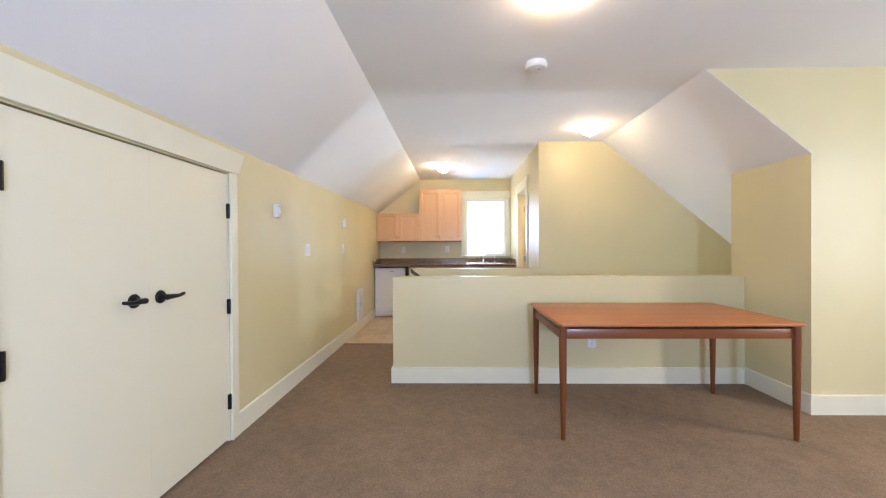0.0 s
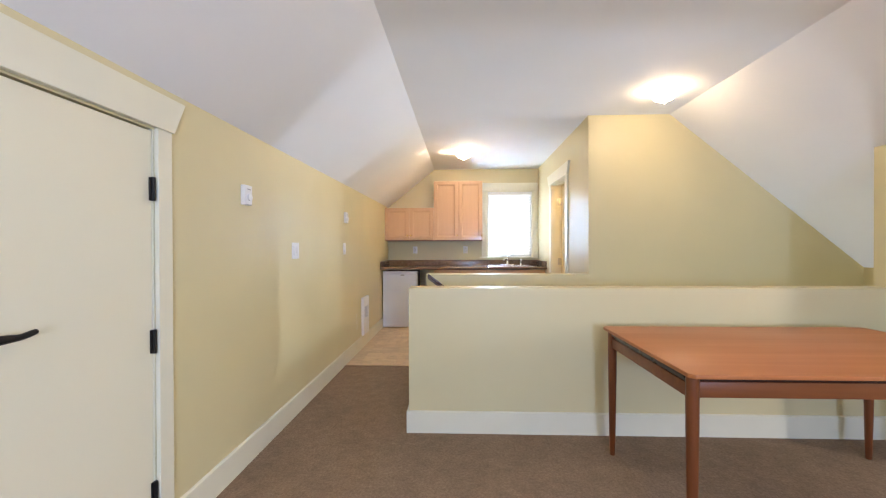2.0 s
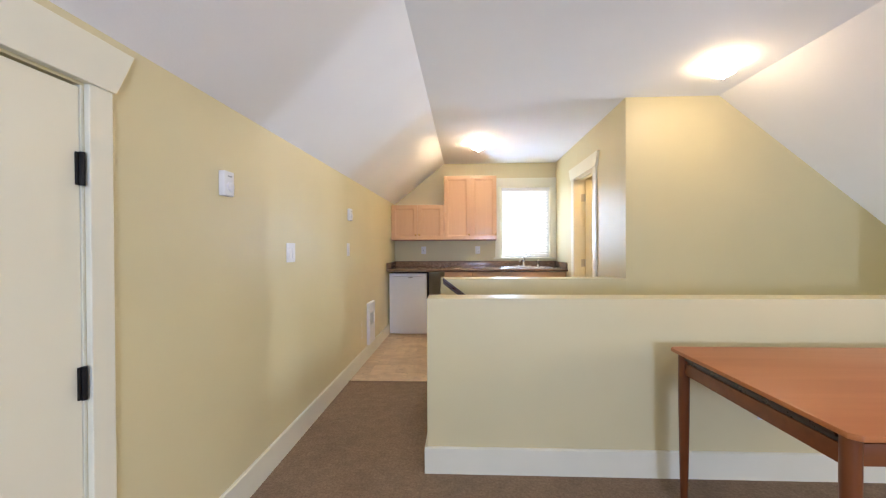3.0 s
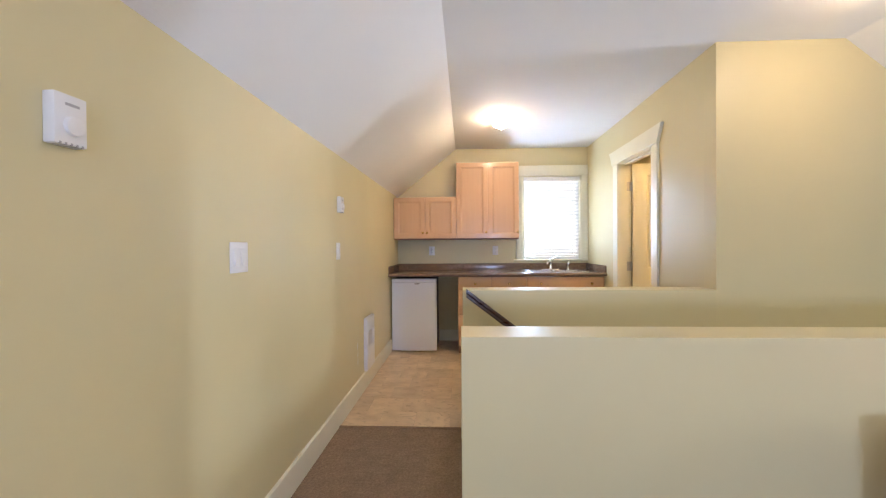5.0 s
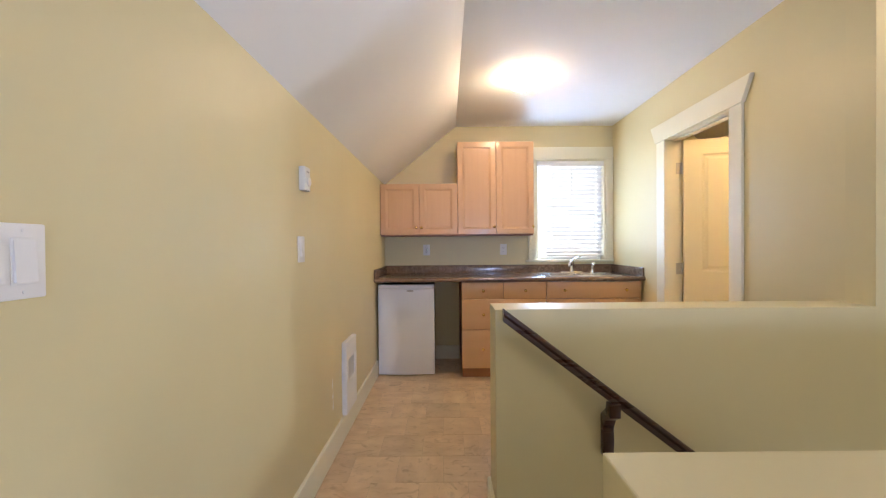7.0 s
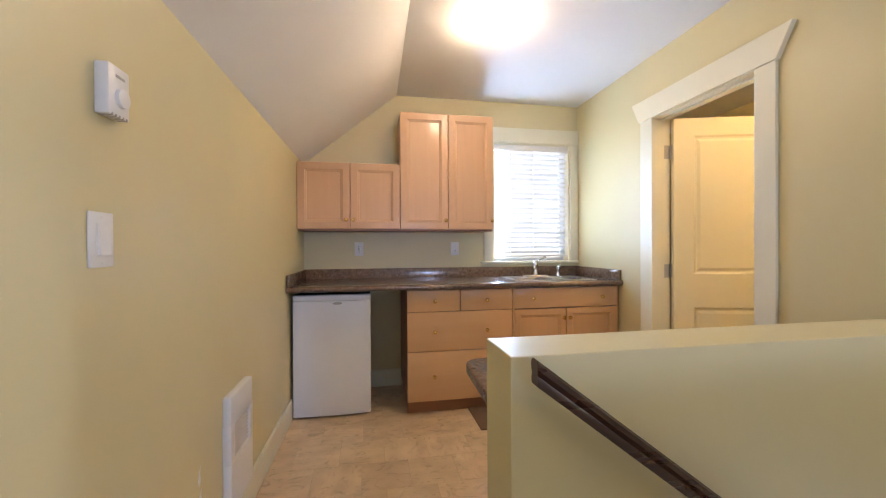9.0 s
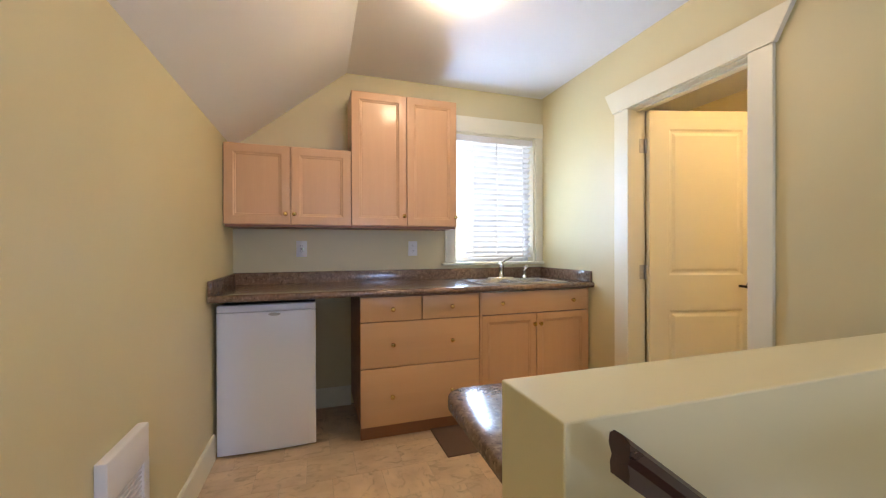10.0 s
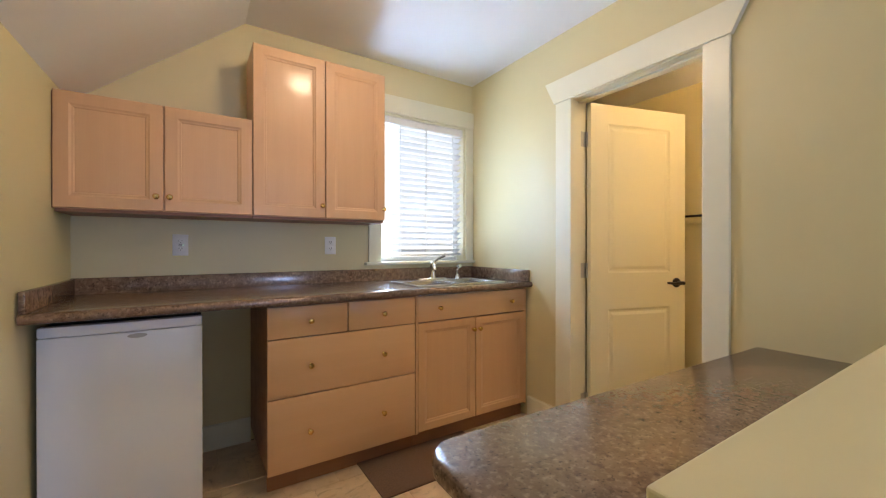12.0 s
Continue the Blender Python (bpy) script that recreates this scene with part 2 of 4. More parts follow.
def lathe(profile, centre, axis=2, n=24, bm=None):
    """Turned shape: (radius, height) rows round an axis through centre."""
    bm = bm or bmesh.new()
    rings = []
    for r, h in profile:
        ring = []
        for i in range(n):
            a = 2 * math.pi * i / n
            q = [r * math.cos(a), r * math.sin(a)]
            q.insert(axis, h)
            ring.append(bm.verts.new([c + d for c, d in zip(centre, q)]))
        rings.append(ring)
    for u, v in zip(rings, rings[1:]):
        for i in range(n):
            bm.faces.new((u[i], u[(i + 1) % n], v[(i + 1) % n], v[i]))
    bm.faces.new(rings[0])
    bm.faces.new(rings[-1])
    bmesh.ops.recalc_face_normals(bm, faces=bm.faces)
    return bm


def tube(points, radius, n=10, bm=None):
    """A round bar along points; radius is one number or one for each point."""
    bm = bm or bmesh.new()
    pts = [Vector(p) for p in points]
    rad = radius if isinstance(radius, (list, tuple)) else [radius] * len(pts)
    rings = []
    for i, p in enumerate(pts):
        d = (pts[min(i + 1, len(pts) - 1)] - pts[max(i - 1, 0)]).normalized()
        u = d.orthogonal() if abs(d.z) < 0.99 else Vector((1, 0, 0))
        u = (Vector((0, 0, 1)).cross(d) if abs(d.z) < 0.95 else Vector((1, 0, 0)).cross(d)).normalized()
        v = d.cross(u)
        rings.append([bm.verts.new(p + rad[i] * (math.cos(2 * math.pi * k / n) * u + math.sin(2 * math.pi * k / n) * v)) for k in range(n)])
    for a, b in zip(rings, rings[1:]):
        for k in range(n):
            bm.faces.new((a[k], a[(k + 1) % n], b[(k + 1) % n], b[k]))
    bm.faces.new(rings[0])
    bm.faces.new(rings[-1])
    bmesh.ops.recalc_face_normals(bm, faces=bm.faces)
    return bm


def mesh_of(name, bm, material, smooth=False):
    me = bpy.data.meshes.new(name)
    bm.to_mesh(me)
    bm.free()
    me.materials.append(material)
    if smooth:
        me.shade_smooth()
        me.set_sharp_from_angle(angle=radians(28))
    return me


def base_of(bm):
    xs, ys, zs = zip(*[v.co for v in bm.verts])
    return Vector(((min(xs) + max(xs)) / 2, (min(ys) + max(ys)) / 2, min(zs)))


def solid(name, bm, material, label, category, kind="", group="", smooth=True):
    """A thing, or a piece of the setting, of one mesh, with its origin at its base."""
    o = base_of(bm)
    bmesh.ops.translate(bm, verts=bm.verts, vec=-o)
    ob = new(name, mesh_of(name, bm, material, smooth))
    ob.location = o
    return tagged(ob, label, category, group, kind)


def thing(name, at, label, category, group="", kind=""):
    ob = new(name)
    ob.location, ob.empty_display_size = at, 0.1
    return tagged(ob, label, category, group, kind)


def part(name, bm, material, parent, label="", smooth=True):
    """One mesh, given in world places, under a thing or a part."""
    o = base_of(bm)
    bmesh.ops.translate(bm, verts=bm.verts, vec=-o)
    ob = new(name, mesh_of(name, bm, material, smooth))
    ob.parent = parent
    up, p = Vector((0, 0, 0)), parent
    while p:
        up += p.location
        p = p.parent
    ob.location = o - up
    return tagged(ob, label)


def structure(name, bm, material, label, category, smooth=False):
    return solid(name, bm, material, label, category, "structure", smooth=smooth)


# ---- large structure ----
T = 0.12
bm = box(LX - T, LX, SY, 1.633, 0, KNEE + 0.03)
bx(bm, LX - T, LX, 2.855, BY + T, 0, KNEE + 0.03)
bx(bm, LX - T, LX, 1.633, 2.855, 1.655, KNEE + 0.03)
SKEW += [structure("wall_left", bm, YELLOW, "pale yellow painted knee wall under the slope", "wall")]
# Unseen panel, added to stop outside light leaking round the closet doors.
structure("wall_closet", box(LX - 0.5, LX - 0.45, 1.5, 3.0, 0, 1.9), YELLOW, "plain unseen panel closing the closet off from outside light", "wall")
bm = box(LX - T, 0.690, BY, BY + T, 0, 2.6)
bx(bm, 1.425, 4.1, BY, BY + T, 0, 2.6)
bx(bm, 0.690, 1.425, BY, BY + T, 0, 1.03)
bx(bm, 0.690, 1.425, BY, BY + T, 2.088, 2.6)
structure("wall_kitchen", bm, YELLOW, "pale yellow painted end wall with a window", "wall")
bm = box(HX, HX + T, H2A + 0.12, 5.925, 0, CEIL + 0.05)
bx(bm, HX, HX + T, 6.675, BY, 0, CEIL + 0.05)
bx(bm, HX, HX + T, 5.925, 6.675, 2.028, CEIL + 0.05)
SKEW_R.append(structure("wall_kitchen_side", bm, YELLOW, "pale yellow wall with a doorway beside the kitchen", "wall"))
structure("wall_stairs", box(HX, 4.1, H2A, H2A + 0.12, LOW, 2.6), YELLOW, "tall yellow wall above the stairs", "wall")
structure("half_wall_near", box(-0.10, RX, H1A, H1B, LOW, HALF, bevel=0.003), YELLOW, "yellow painted half wall beside the stairs", "half wall")
bm = box(-0.088, HX, H2A, H2B, LOW, HALF)
bmesh.ops.bevel(bm, geom=[e for e in bm.edges if min(v.co.x for v in e.verts) < 0 and max(v.co.z for v in e.verts) > 0], offset=0.003, segments=2, affect="EDGES", profile=0.5)
structure("half_wall_far", bm, YELLOW, "yellow painted half wall between stairs and kitchen", "half wall")
structure("wall_knee_right", box(RX, RX + T, DY + T, H1B, 0, KNEE + 0.03), YELLOW, "yellow knee wall under the right slope", "wall")
structure("wall_dormer", prism([(RX, 0), (RX, KNEE + 0.010), (KR, CEIL + 0.005), (KR, CEIL + 0.1), (EX + T, CEIL + 0.1), (EX + T, 0)], 1, DY, DY + T), YELLOW, "pale yellow cheek wall of the dormer", "wall")
bm = box(EX, EX + T, SY, 1.35, 0, 2.5)
bx(bm, EX, EX + T, 1.99, DY, 0, 2.5)
bx(bm, EX, EX + T, 1.35, 1.99, 0, 0.78)
bx(bm, EX, EX + T, 1.35, 1.99, 2.12, 2.5)
structure("wall_east", bm, YELLOW, "plain yellow dormer wall with a window opening", "wall")
bm = box(LX - T, -0.23, SY - T, SY, 0, 2.6)
bx(bm, 0.71, 0.88, SY - T, SY, 0, 2.6)
bx(bm, 1.18, EX + T, SY - T, SY, 0, 2.6)
# The second, smaller opening is made up to let the hard source through.
for x0, x1, z0, z1 in ((-0.23, 0.71, 0.48, 1.92), (0.88, 1.18, 1.03, 1.57)):
    bx(bm, x0, x1, SY - T, SY, 0, z0)
    bx(bm, x0, x1, SY - T, SY, z1, 2.6)
structure("wall_south", bm, YELLOW, "plain yellow wall with openings for the two south lights", "wall")
bm = box(3.98, 4.1, DY + T, 4.58, LOW, 2.6)
bx(bm, 3.98, 4.1, 5.08, BY, LOW, 2.6)
bx(bm, 3.98, 4.1, 4.58, 5.08, LOW, -2.4)
bx(bm, 3.98, 4.1, 4.58, 5.08, -1.5, 2.6)
structure("wall_stair_end", bm, YELLOW, "plain wall with a glazed opening at the foot of the stairs", "wall")
structure("wall_eaves", box(RX + T, 3.98, H1B - 0.05, H1B, LOW, 1.5), YELLOW, "plain wall beside the lower stairs", "wall")

bm = box(LX - T, EX + T, SY - T, DY + 0.05, CEIL, CEIL + T)
bx(bm, KL - 0.14, KR + 0.14, DY + 0.05, BY + T, CEIL, CEIL + T)
structure("ceiling", bm, WHITE, "flat white painted ceiling", "ceiling")


def slope(name, xk, xe, ze, y0, y1, label):
    """A sloping ceiling slab from the flat ceiling's edge xk down to (xe, ze) and on behind the knee wall."""
    k = (CEIL - ze) / abs(xk - xe)
    s = 1 if xe > xk else -1
    far = xe + s * (1.1 if s > 0 else 0.2)
    zf = CEIL - k * abs(far - xk)
    return structure(name, prism([(xk, CEIL - 0.0005), (far, zf), (far, zf + 0.15), (xk, CEIL + 0.15)], 1, y0, y1), WHITE, label, "ceiling")


SKEW += [slope("ceiling_slope_left", KL, LX, KNEE, SY, BY + 0.05, "white painted sloping ceiling above the knee wall")]
slope("ceiling_slope_right", KR, RX, KNEE + 0.005, DY + 0.002, BY, "white painted sloping ceiling above the stairs")

bm = box(LX - 0.15, EX, SY, DY, -0.2, 0)
bx(bm, LX - 0.15, RX, DY, H1A, -0.2, 0)
bx(bm, LX - 0.15, -0.10, H1A, CARPET, -0.2, 0)
structure("floor_carpet", bm, CARPETM, "brown short-pile carpet, slightly worn", "carpet")
bm = box(LX - 0.05, -0.088, CARPET, H2B, -0.2, -0.004)
bx(bm, LX - 0.05, HX, H2B, BY, -0.2, -0.004)
bx(bm, HX, 3.98, H2B - 0.05, BY, -0.2, -0.004)
floor_vinyl = structure("floor_vinyl", bm, GROUT, "beige stone-look vinyl tile floor", "floor")
structure("floor_lower", box(-0.3, 4.0, H1B, H2A, LOW - 0.1, LOW), CARPETM, "lower landing at the foot of the stairs", "floor")
structure("wall_stair_head", box(-0.22, -0.10, H1B, H2A, LOW, -0.2), YELLOW, "plain wall under the top of the stairs", "wall")

glow = emitter("bright_sky", (0.92, 0.96, 1.0), 1.25)
structure("backdrop", box(-3, 5, 10.6, 10.65, 0, 6), glow, "bright white overcast sky outside the window", "sky")

# ---- stairs ----
stairs = thing("staircase", (1.4, (H1B + H2A) / 2, LOW), "brown carpeted stairs going down between half walls", "stairs", kind="structure")
for i in range(1, 13):
    x0 = -0.10 + 0.25 * (i - 1)
    part("step", box(x0, x0 + 0.275, H1B + 0.002, H2A - 0.002, -0.195 * i - 0.19, -0.195 * i, bevel=0.012), CARPETM, stairs)

# ---- trim ----
BH, BT = 0.14, 0.014


def baseboard(x0, x1, y0, y1, face, z0=0.0):
    """A board with an eased top edge; face tells which side looks into the room."""
    t, b, h = BT, 0.006, BH
    if face in "+x -x":
        s, w = (1, x0) if face == "+x" else (-1, x1)
        pts = [(w, z0), (w + s * t, z0), (w + s * t, z0 + h - b), (w + s * (t - b), z0 + h), (w, z0 + h)]
        bm = prism([(p[0], p[1]) for p in pts], 1, y0, y1)
    else:
        s, w = (1, y0) if face == "+y" else (-1, y1)
        pts = [(w, z0), (w + s * t, z0), (w + s * t, z0 + h - b), (w + s * (t - b), z0 + h), (w, z0 + h)]
        bm = prism(pts, 0, x0, x1)
    return structure("baseboard", bm, TRIM, "cream painted baseboard with an eased edge", "baseboard")


SKEW += [baseboard(LX, LX + BT, 2.9325, 7.12, "+x"), baseboard(LX, LX + BT, SY, 1.5475, "+x")]
baseboard(-0.10 - BT, RX - BT, H1A - BT, H1A, "-y")
baseboard(-0.10 - BT, -0.10, H1A, H1B, "-x")
baseboard(-0.088 - BT, -0.088, H2A, H2B + BT, "-x", -0.004)
baseboard(-0.088 - BT, -0.045, H2A - BT, H2A, "-y", -0.004)
baseboard(-0.088, 1.0, H2B, H2B + BT, "+y", -0.004)
baseboard(RX - BT, RX, DY - BT, H1A, "-x")
baseboard(RX, EX, DY - BT, DY, "-y")
SKEW_R.append(baseboard(HX - BT, HX, 6.775, 7.02, "-x", -0.004))
baseboard(-0.376, -0.13, BY - BT, BY, "-y", -0.004)
structure("trim_carpet_edge", box(LX + BT, -0.102, CARPET - 0.012, CARPET + 0.012, -0.004, 0.006, bevel=0.003), CARPETM, "bound edge where carpet meets vinyl", "trim")


def header(name, wall, s, y0, y1, z0, z1, flare, thick, label):
    """A door head board whose ends lean outward, on a wall along y that looks to s."""
    pts = [(y0, z0), (y1, z0), (y1 + flare, z1), (y0 - flare, z1)]
    a, b = sorted((wall, wall + s * thick))
    return prism(pts, 0, a, b, bevel=0.003)


# ---- closet double doors on the left wall ----
def lever_handle(parent, x, y, z, way, s, both=False):
    """Round rosette with a lever to way along y, standing off to s in x."""
    ros = part("rosette", lathe([(0.031, 0), (0.031, 0.006 * s), (0.027, 0.011 * s), (0.013, 0.014 * s), (0.012, 0.045 * s)], (x, y, z), axis=0), BLACK, parent, "black round rosette")
    pts = [(x + s * 0.045, y - way * 0.012, z), (x + s * 0.048, y + way * 0.02, z + 0.001), (x + s * 0.048, y + way * 0.06, z - 0.001), (x + s * 0.046, y + way * 0.086, z + 0.003), (x + s * 0.044, y + way * 0.102, z + 0.006)]
    part("lever", tube(pts, [0.013, 0.012, 0.0085, 0.0085, 0.0075], 12), BLACK, ros)


def butt_hinge(parent, x, y, z, material, name="hinge", h=0.085):
    hg = part(name, tube([(x, y, z - h / 2), (x, y, z - h / 6), (x, y, z + h / 6), (x, y, z + h / 2)], 0.0065, 10), material, parent, "small butt hinge")
    return hg


closet = [(1.638, 2.2378, 1.645, 2.148, -1), (2.2383, 2.850, 2.848, 2.300, 1)]
for y0, y1, yh, yk, way in closet:
    d = thing("door", (LX - 0.02, (y0 + y1) / 2, 0.012), "cream flush closet door with black lever, closed", "door", "closet double doors", "structure")
    SKEW.append(d)
    part("leaf", box(LX - 0.042, LX - 0.004, y0, y1, 0.016, 1.648), DOORP, d)
    lever_handle(d, LX - 0.004, yk, 0.966, way, 1)
    for z in (0.247, 0.836, 1.424):
        bm = box(LX - 0.003, LX + 0.004, yh - 0.012, yh + 0.014, z - 0.045, z + 0.045, bevel=0.001)
        tube([(LX + 0.007, yh, z - 0.046), (LX + 0.007, yh, z), (LX + 0.007, yh, z + 0.046)], 0.007, 10, bm)
        part("hinge", bm, BLACK, d, "black butt hinge")
SKEW.append(structure("trim_closet_jamb", box(LX - T, LX, 2.852, 2.860, 0, 1.655), TRIM, "cream painted door jamb", "trim"))
SKEW.append(structure("trim_closet_jamb", box(LX - T + 0.001, LX + 0.002, 1.620, 1.635, 0, 1.655), TRIM, "cream painted door jamb", "trim"))
SKEW.append(structure("trim_closet_casing", box(LX, LX + 0.018, 2.860, 2.932, 0, 1.662, bevel=0.003), TRIM, "cream painted flat door casing", "trim"))
SKEW.append(structure("trim_closet_casing", box(LX, LX + 0.018, 1.548, 1.620, 0, 1.662, bevel=0.003), TRIM, "cream painted flat door casing", "trim"))
SKEW.append(structure("trim_closet_header", header("h", LX, 1, 1.540, 2.940, 1.662, 1.800, 0.065, 0.024, ""), TRIM, "cream head board with splayed ends under the slope", "trim"))

# ---- doorway beside the kitchen ----
SKEW_R.append(structure("trim_door_casing", box(HX - 0.018, HX, 5.842, 5.946, 0, 2.015, bevel=0.003), TRIM, "cream painted flat door casing", "trim"))
SKEW_R.append(structure("trim_door_casing", box(HX - 0.018, HX, 6.656, 6.772, 0, 2.015, bevel=0.003), TRIM, "cream painted flat door casing", "trim"))
SKEW_R.append(structure("trim_door_header", header("h", HX, -1, 5.834, 6.780, 2.015, 2.157, 0.072, 0.026, ""), TRIM, "cream head board with splayed ends", "trim"))
bm = box(HX, HX + T, 5.925, 5.942, 0, 2.028)
bx(bm, HX, HX + T, 6.658, 6.675, 0, 2.028)
bx(bm, HX, HX + T, 5.942, 6.658, 2.012, 2.028)
bx(bm, HX + 0.05, HX + 0.08, 5.942, 5.952, 0, 2.012)
bx(bm, HX + 0.05, HX + 0.08, 5.952, 6.658, 2.002, 2.012)
SKEW_R.append(structure("trim_door_jamb", bm, TRIM, "cream painted door jamb with stop", "trim"))

HINGE, OPEN = Vector((HX + T + 0.006, 6.652, 0)), -15.3
turn = Matrix.Translation(HINGE) @ Matrix.Rotation(radians(OPEN), 4, "Z")


def turned(bm):
    bmesh.ops.transform(bm, matrix=turn, verts=bm.verts)
    return bm


def panel_leaf(w, h, th):
    """A two-panel moulded leaf: slab, sunk borders and raised fields on both faces."""
    bm = bmesh.new()
    fields = [(0.125, w - 0.125, 0.20, 0.755), (0.125, w - 0.125, 0.975, h - 0.115)]
    xs, zs = [0, 0.125, w - 0.125, w], [0.012, 0.20, 0.755, 0.975, h - 0.115, h]
    for s in (-1, 1):
        y = s * th / 2 - th / 2
        for i in range(3):
            for j in range(5):
                x0, x1, z0, z1 = xs[i], xs[i + 1], zs[j], zs[j + 1]
                if i == 1 and j in (1, 3):
                    loops = []
                    for inset, dep in ((0, 0), (0.012, 0.007), (0.022, 0.008), (0.040, 0.002)):
                        loops.append([bm.verts.new((a, y - s * dep, b)) for a, b in ((x0 + inset, z0 + inset), (x1 - inset, z0 + inset), (x1 - inset, z1 - inset), (x0 + inset, z1 - inset))])
                    for u, v in zip(loops, loops[1:]):
                        for k in range(4):
                            bm.faces.new((u[k], u[(k + 1) % 4], v[(k + 1) % 4], v[k]))
                    bm.faces.new(loops[-1])
                else:
                    bm.faces.new([bm.verts.new((a, y, b)) for a, b in ((x0, z0), (x1, z0), (x1, z1), (x0, z1))])
    for x in (0, w):
        bm.faces.new([bm.verts.new(q) for q in ((x, 0, 0.012), (x, -th, 0.012), (x, -th, h), (x, 0, h))])
    for z in (0.012, h):
        bm.faces.new([bm.verts.new(q) for q in ((0, 0, z), (w, 0, z), (w, -th, z), (0, -th, z))])
    bmesh.ops.remove_doubles(bm, verts=bm.verts, dist=0.0002)
    bmesh.ops.recalc_face_normals(bm, faces=bm.faces)
    return bm


bath = thing("door", (HINGE.x, HINGE.y, 0.012), "cream two-panel interior door, standing open", "door", kind="structure")
SKEW_R.append(bath)
leaf = part("leaf", turned(panel_leaf(0.725, 2.003, 0.035)), DOORP, bath, smooth=False)
for s, yy in ((-1, -0.035), (1, 0.0)):
    bm = lathe([(0.031, 0), (0.031, 0.006 * s), (0.027, 0.011 * s), (0.013, 0.014 * s), (0.012, 0.045 * s)], (0.652, yy, 0.905), axis=1)
    part("rosette", turned(bm), BLACK, leaf, "black round rosette")
    pts = [(0.664, yy + s * 0.045, 0.905), (0.63, yy + s * 0.048, 0.906), (0.585, yy + s * 0.047, 0.904), (0.54, yy + s * 0.045, 0.910)]
    part("lever", turned(tube(pts, [0.013, 0.0115, 0.0085, 0.0075], 12)), BLACK, leaf, "black lever handle")
for z in (0.205, 0.994, 1.79):
    bm = tube([(HINGE.x - 0.008, HINGE.y - 0.004, z - 0.045), (HINGE.x - 0.008, HINGE.y - 0.004, z), (HINGE.x - 0.008, HINGE.y - 0.004, z + 0.045)], 0.007, 10)
    bx(bm, HINGE.x - 0.05, HINGE.x - 0.008, 6.656, 6.661, z - 0.045, z + 0.045)
    part("hinge", bm, NICKEL, bath, "brushed nickel butt hinge")

# ---- kitchen window ----
WX0, WX1, WZ1 = 0.690, 1.425, 2.088
win = thing("window_1", (1.06, BY, 1.03), "white framed kitchen window with bright daylight", "window", kind="structure")
part("casing", box(0.604, WX0, BY - 0.018, BY, 1.032, WZ1, bevel=0.003), TRIM, win)
part("casing", box(WX1, 1.498, BY - 0.018, BY, 1.032, WZ1, bevel=0.003), TRIM, win)
part("head_casing", box(0.588, 1.499, BY - 0.024, BY, WZ1, 2.214, bevel=0.003), TRIM, win)
part("window_sill", box(0.576, 1.498, BY - 0.045, BY + 0.05, 1.012, 1.032, bevel=0.005), TRIM, win)
bm = box(WX0, WX0 + 0.013, BY + 0.001, BY + T, 1.032, WZ1)
bx(bm, WX1 - 0.013, WX1, BY + 0.001, BY + T, 1.032, WZ1)
bx(bm, WX0 + 0.013, WX1 - 0.013, BY + 0.001, BY + T, WZ1 - 0.013, WZ1)
part("reveal", bm, TRIM, win)
FX0, FX1, FZ1 = WX0 + 0.013, WX1 - 0.013, WZ1 - 0.013
bm = box(FX0, FX0 + 0.03, BY + 0.085, BY + 0.118, 1.032, FZ1, bevel=0.004)
bx(bm, FX1 - 0.03, FX1, BY + 0.085, BY + 0.118, 1.032, FZ1, bevel=0.004)
bx(bm, FX0 + 0.03, FX1 - 0.03, BY + 0.085, BY + 0.118, 1.032, 1.065, bevel=0.004)
bx(bm, FX0 + 0.03, FX1 - 0.03, BY + 0.085, BY + 0.118, FZ1 - 0.033, FZ1, bevel=0.004)
part("window_frame", bm, PLASTIC, win, "white vinyl sash frame")
pane = part("pane", box(FX0 + 0.03, FX1 - 0.03, BY + 0.10, BY + 0.104, 1.065, FZ1 - 0.033), GLASS, win)
pane.visible_shadow = False

BX0, BX1 = 0.800, 1.398
blind = thing("window_blind", ((BX0 + BX1) / 2, BY + 0.03, 1.06), "white horizontal slat blind, lowered over the window", "blind")
part("head_rail", box(WX0 + 0.016, WX1 - 0.016, BY + 0.004, BY + 0.055, FZ1 - 0.055, FZ1 - 0.002, bevel=0.004), PLASTIC, blind)
N = 21
for i in range(N):
    z = 1.112 + (FZ1 - 0.085 - 1.112) * i / (N - 1)
    ring = []
    for k in range(6):
        u = -1 + 2 * k / 5
        a = radians(-SLAT_TILT)
        yy, zz = 0.0235 * u, 0.003 * (1 - u * u)
        ring.append((BY + 0.032 + yy * math.cos(a) - zz * math.sin(a), z + yy * math.sin(a) + zz * math.cos(a)))
    ring = ring + [(y, q - 0.0025) for y, q in reversed(ring)]
    part("slat", prism(ring, 0, BX0, BX1), SLAT, blind)
part("bottom_rail", box(BX0, BX1, BY + 0.012, BY + 0.052, 1.070, 1.088, bevel=0.004), PLASTIC, blind)
for x in (0.855, 1.07, 1.312):
    part("ladder_tape", box(x - 0.005, x + 0.005, BY + 0.0045, BY + 0.0055, 1.08, FZ1 - 0.05), SLAT, blind)

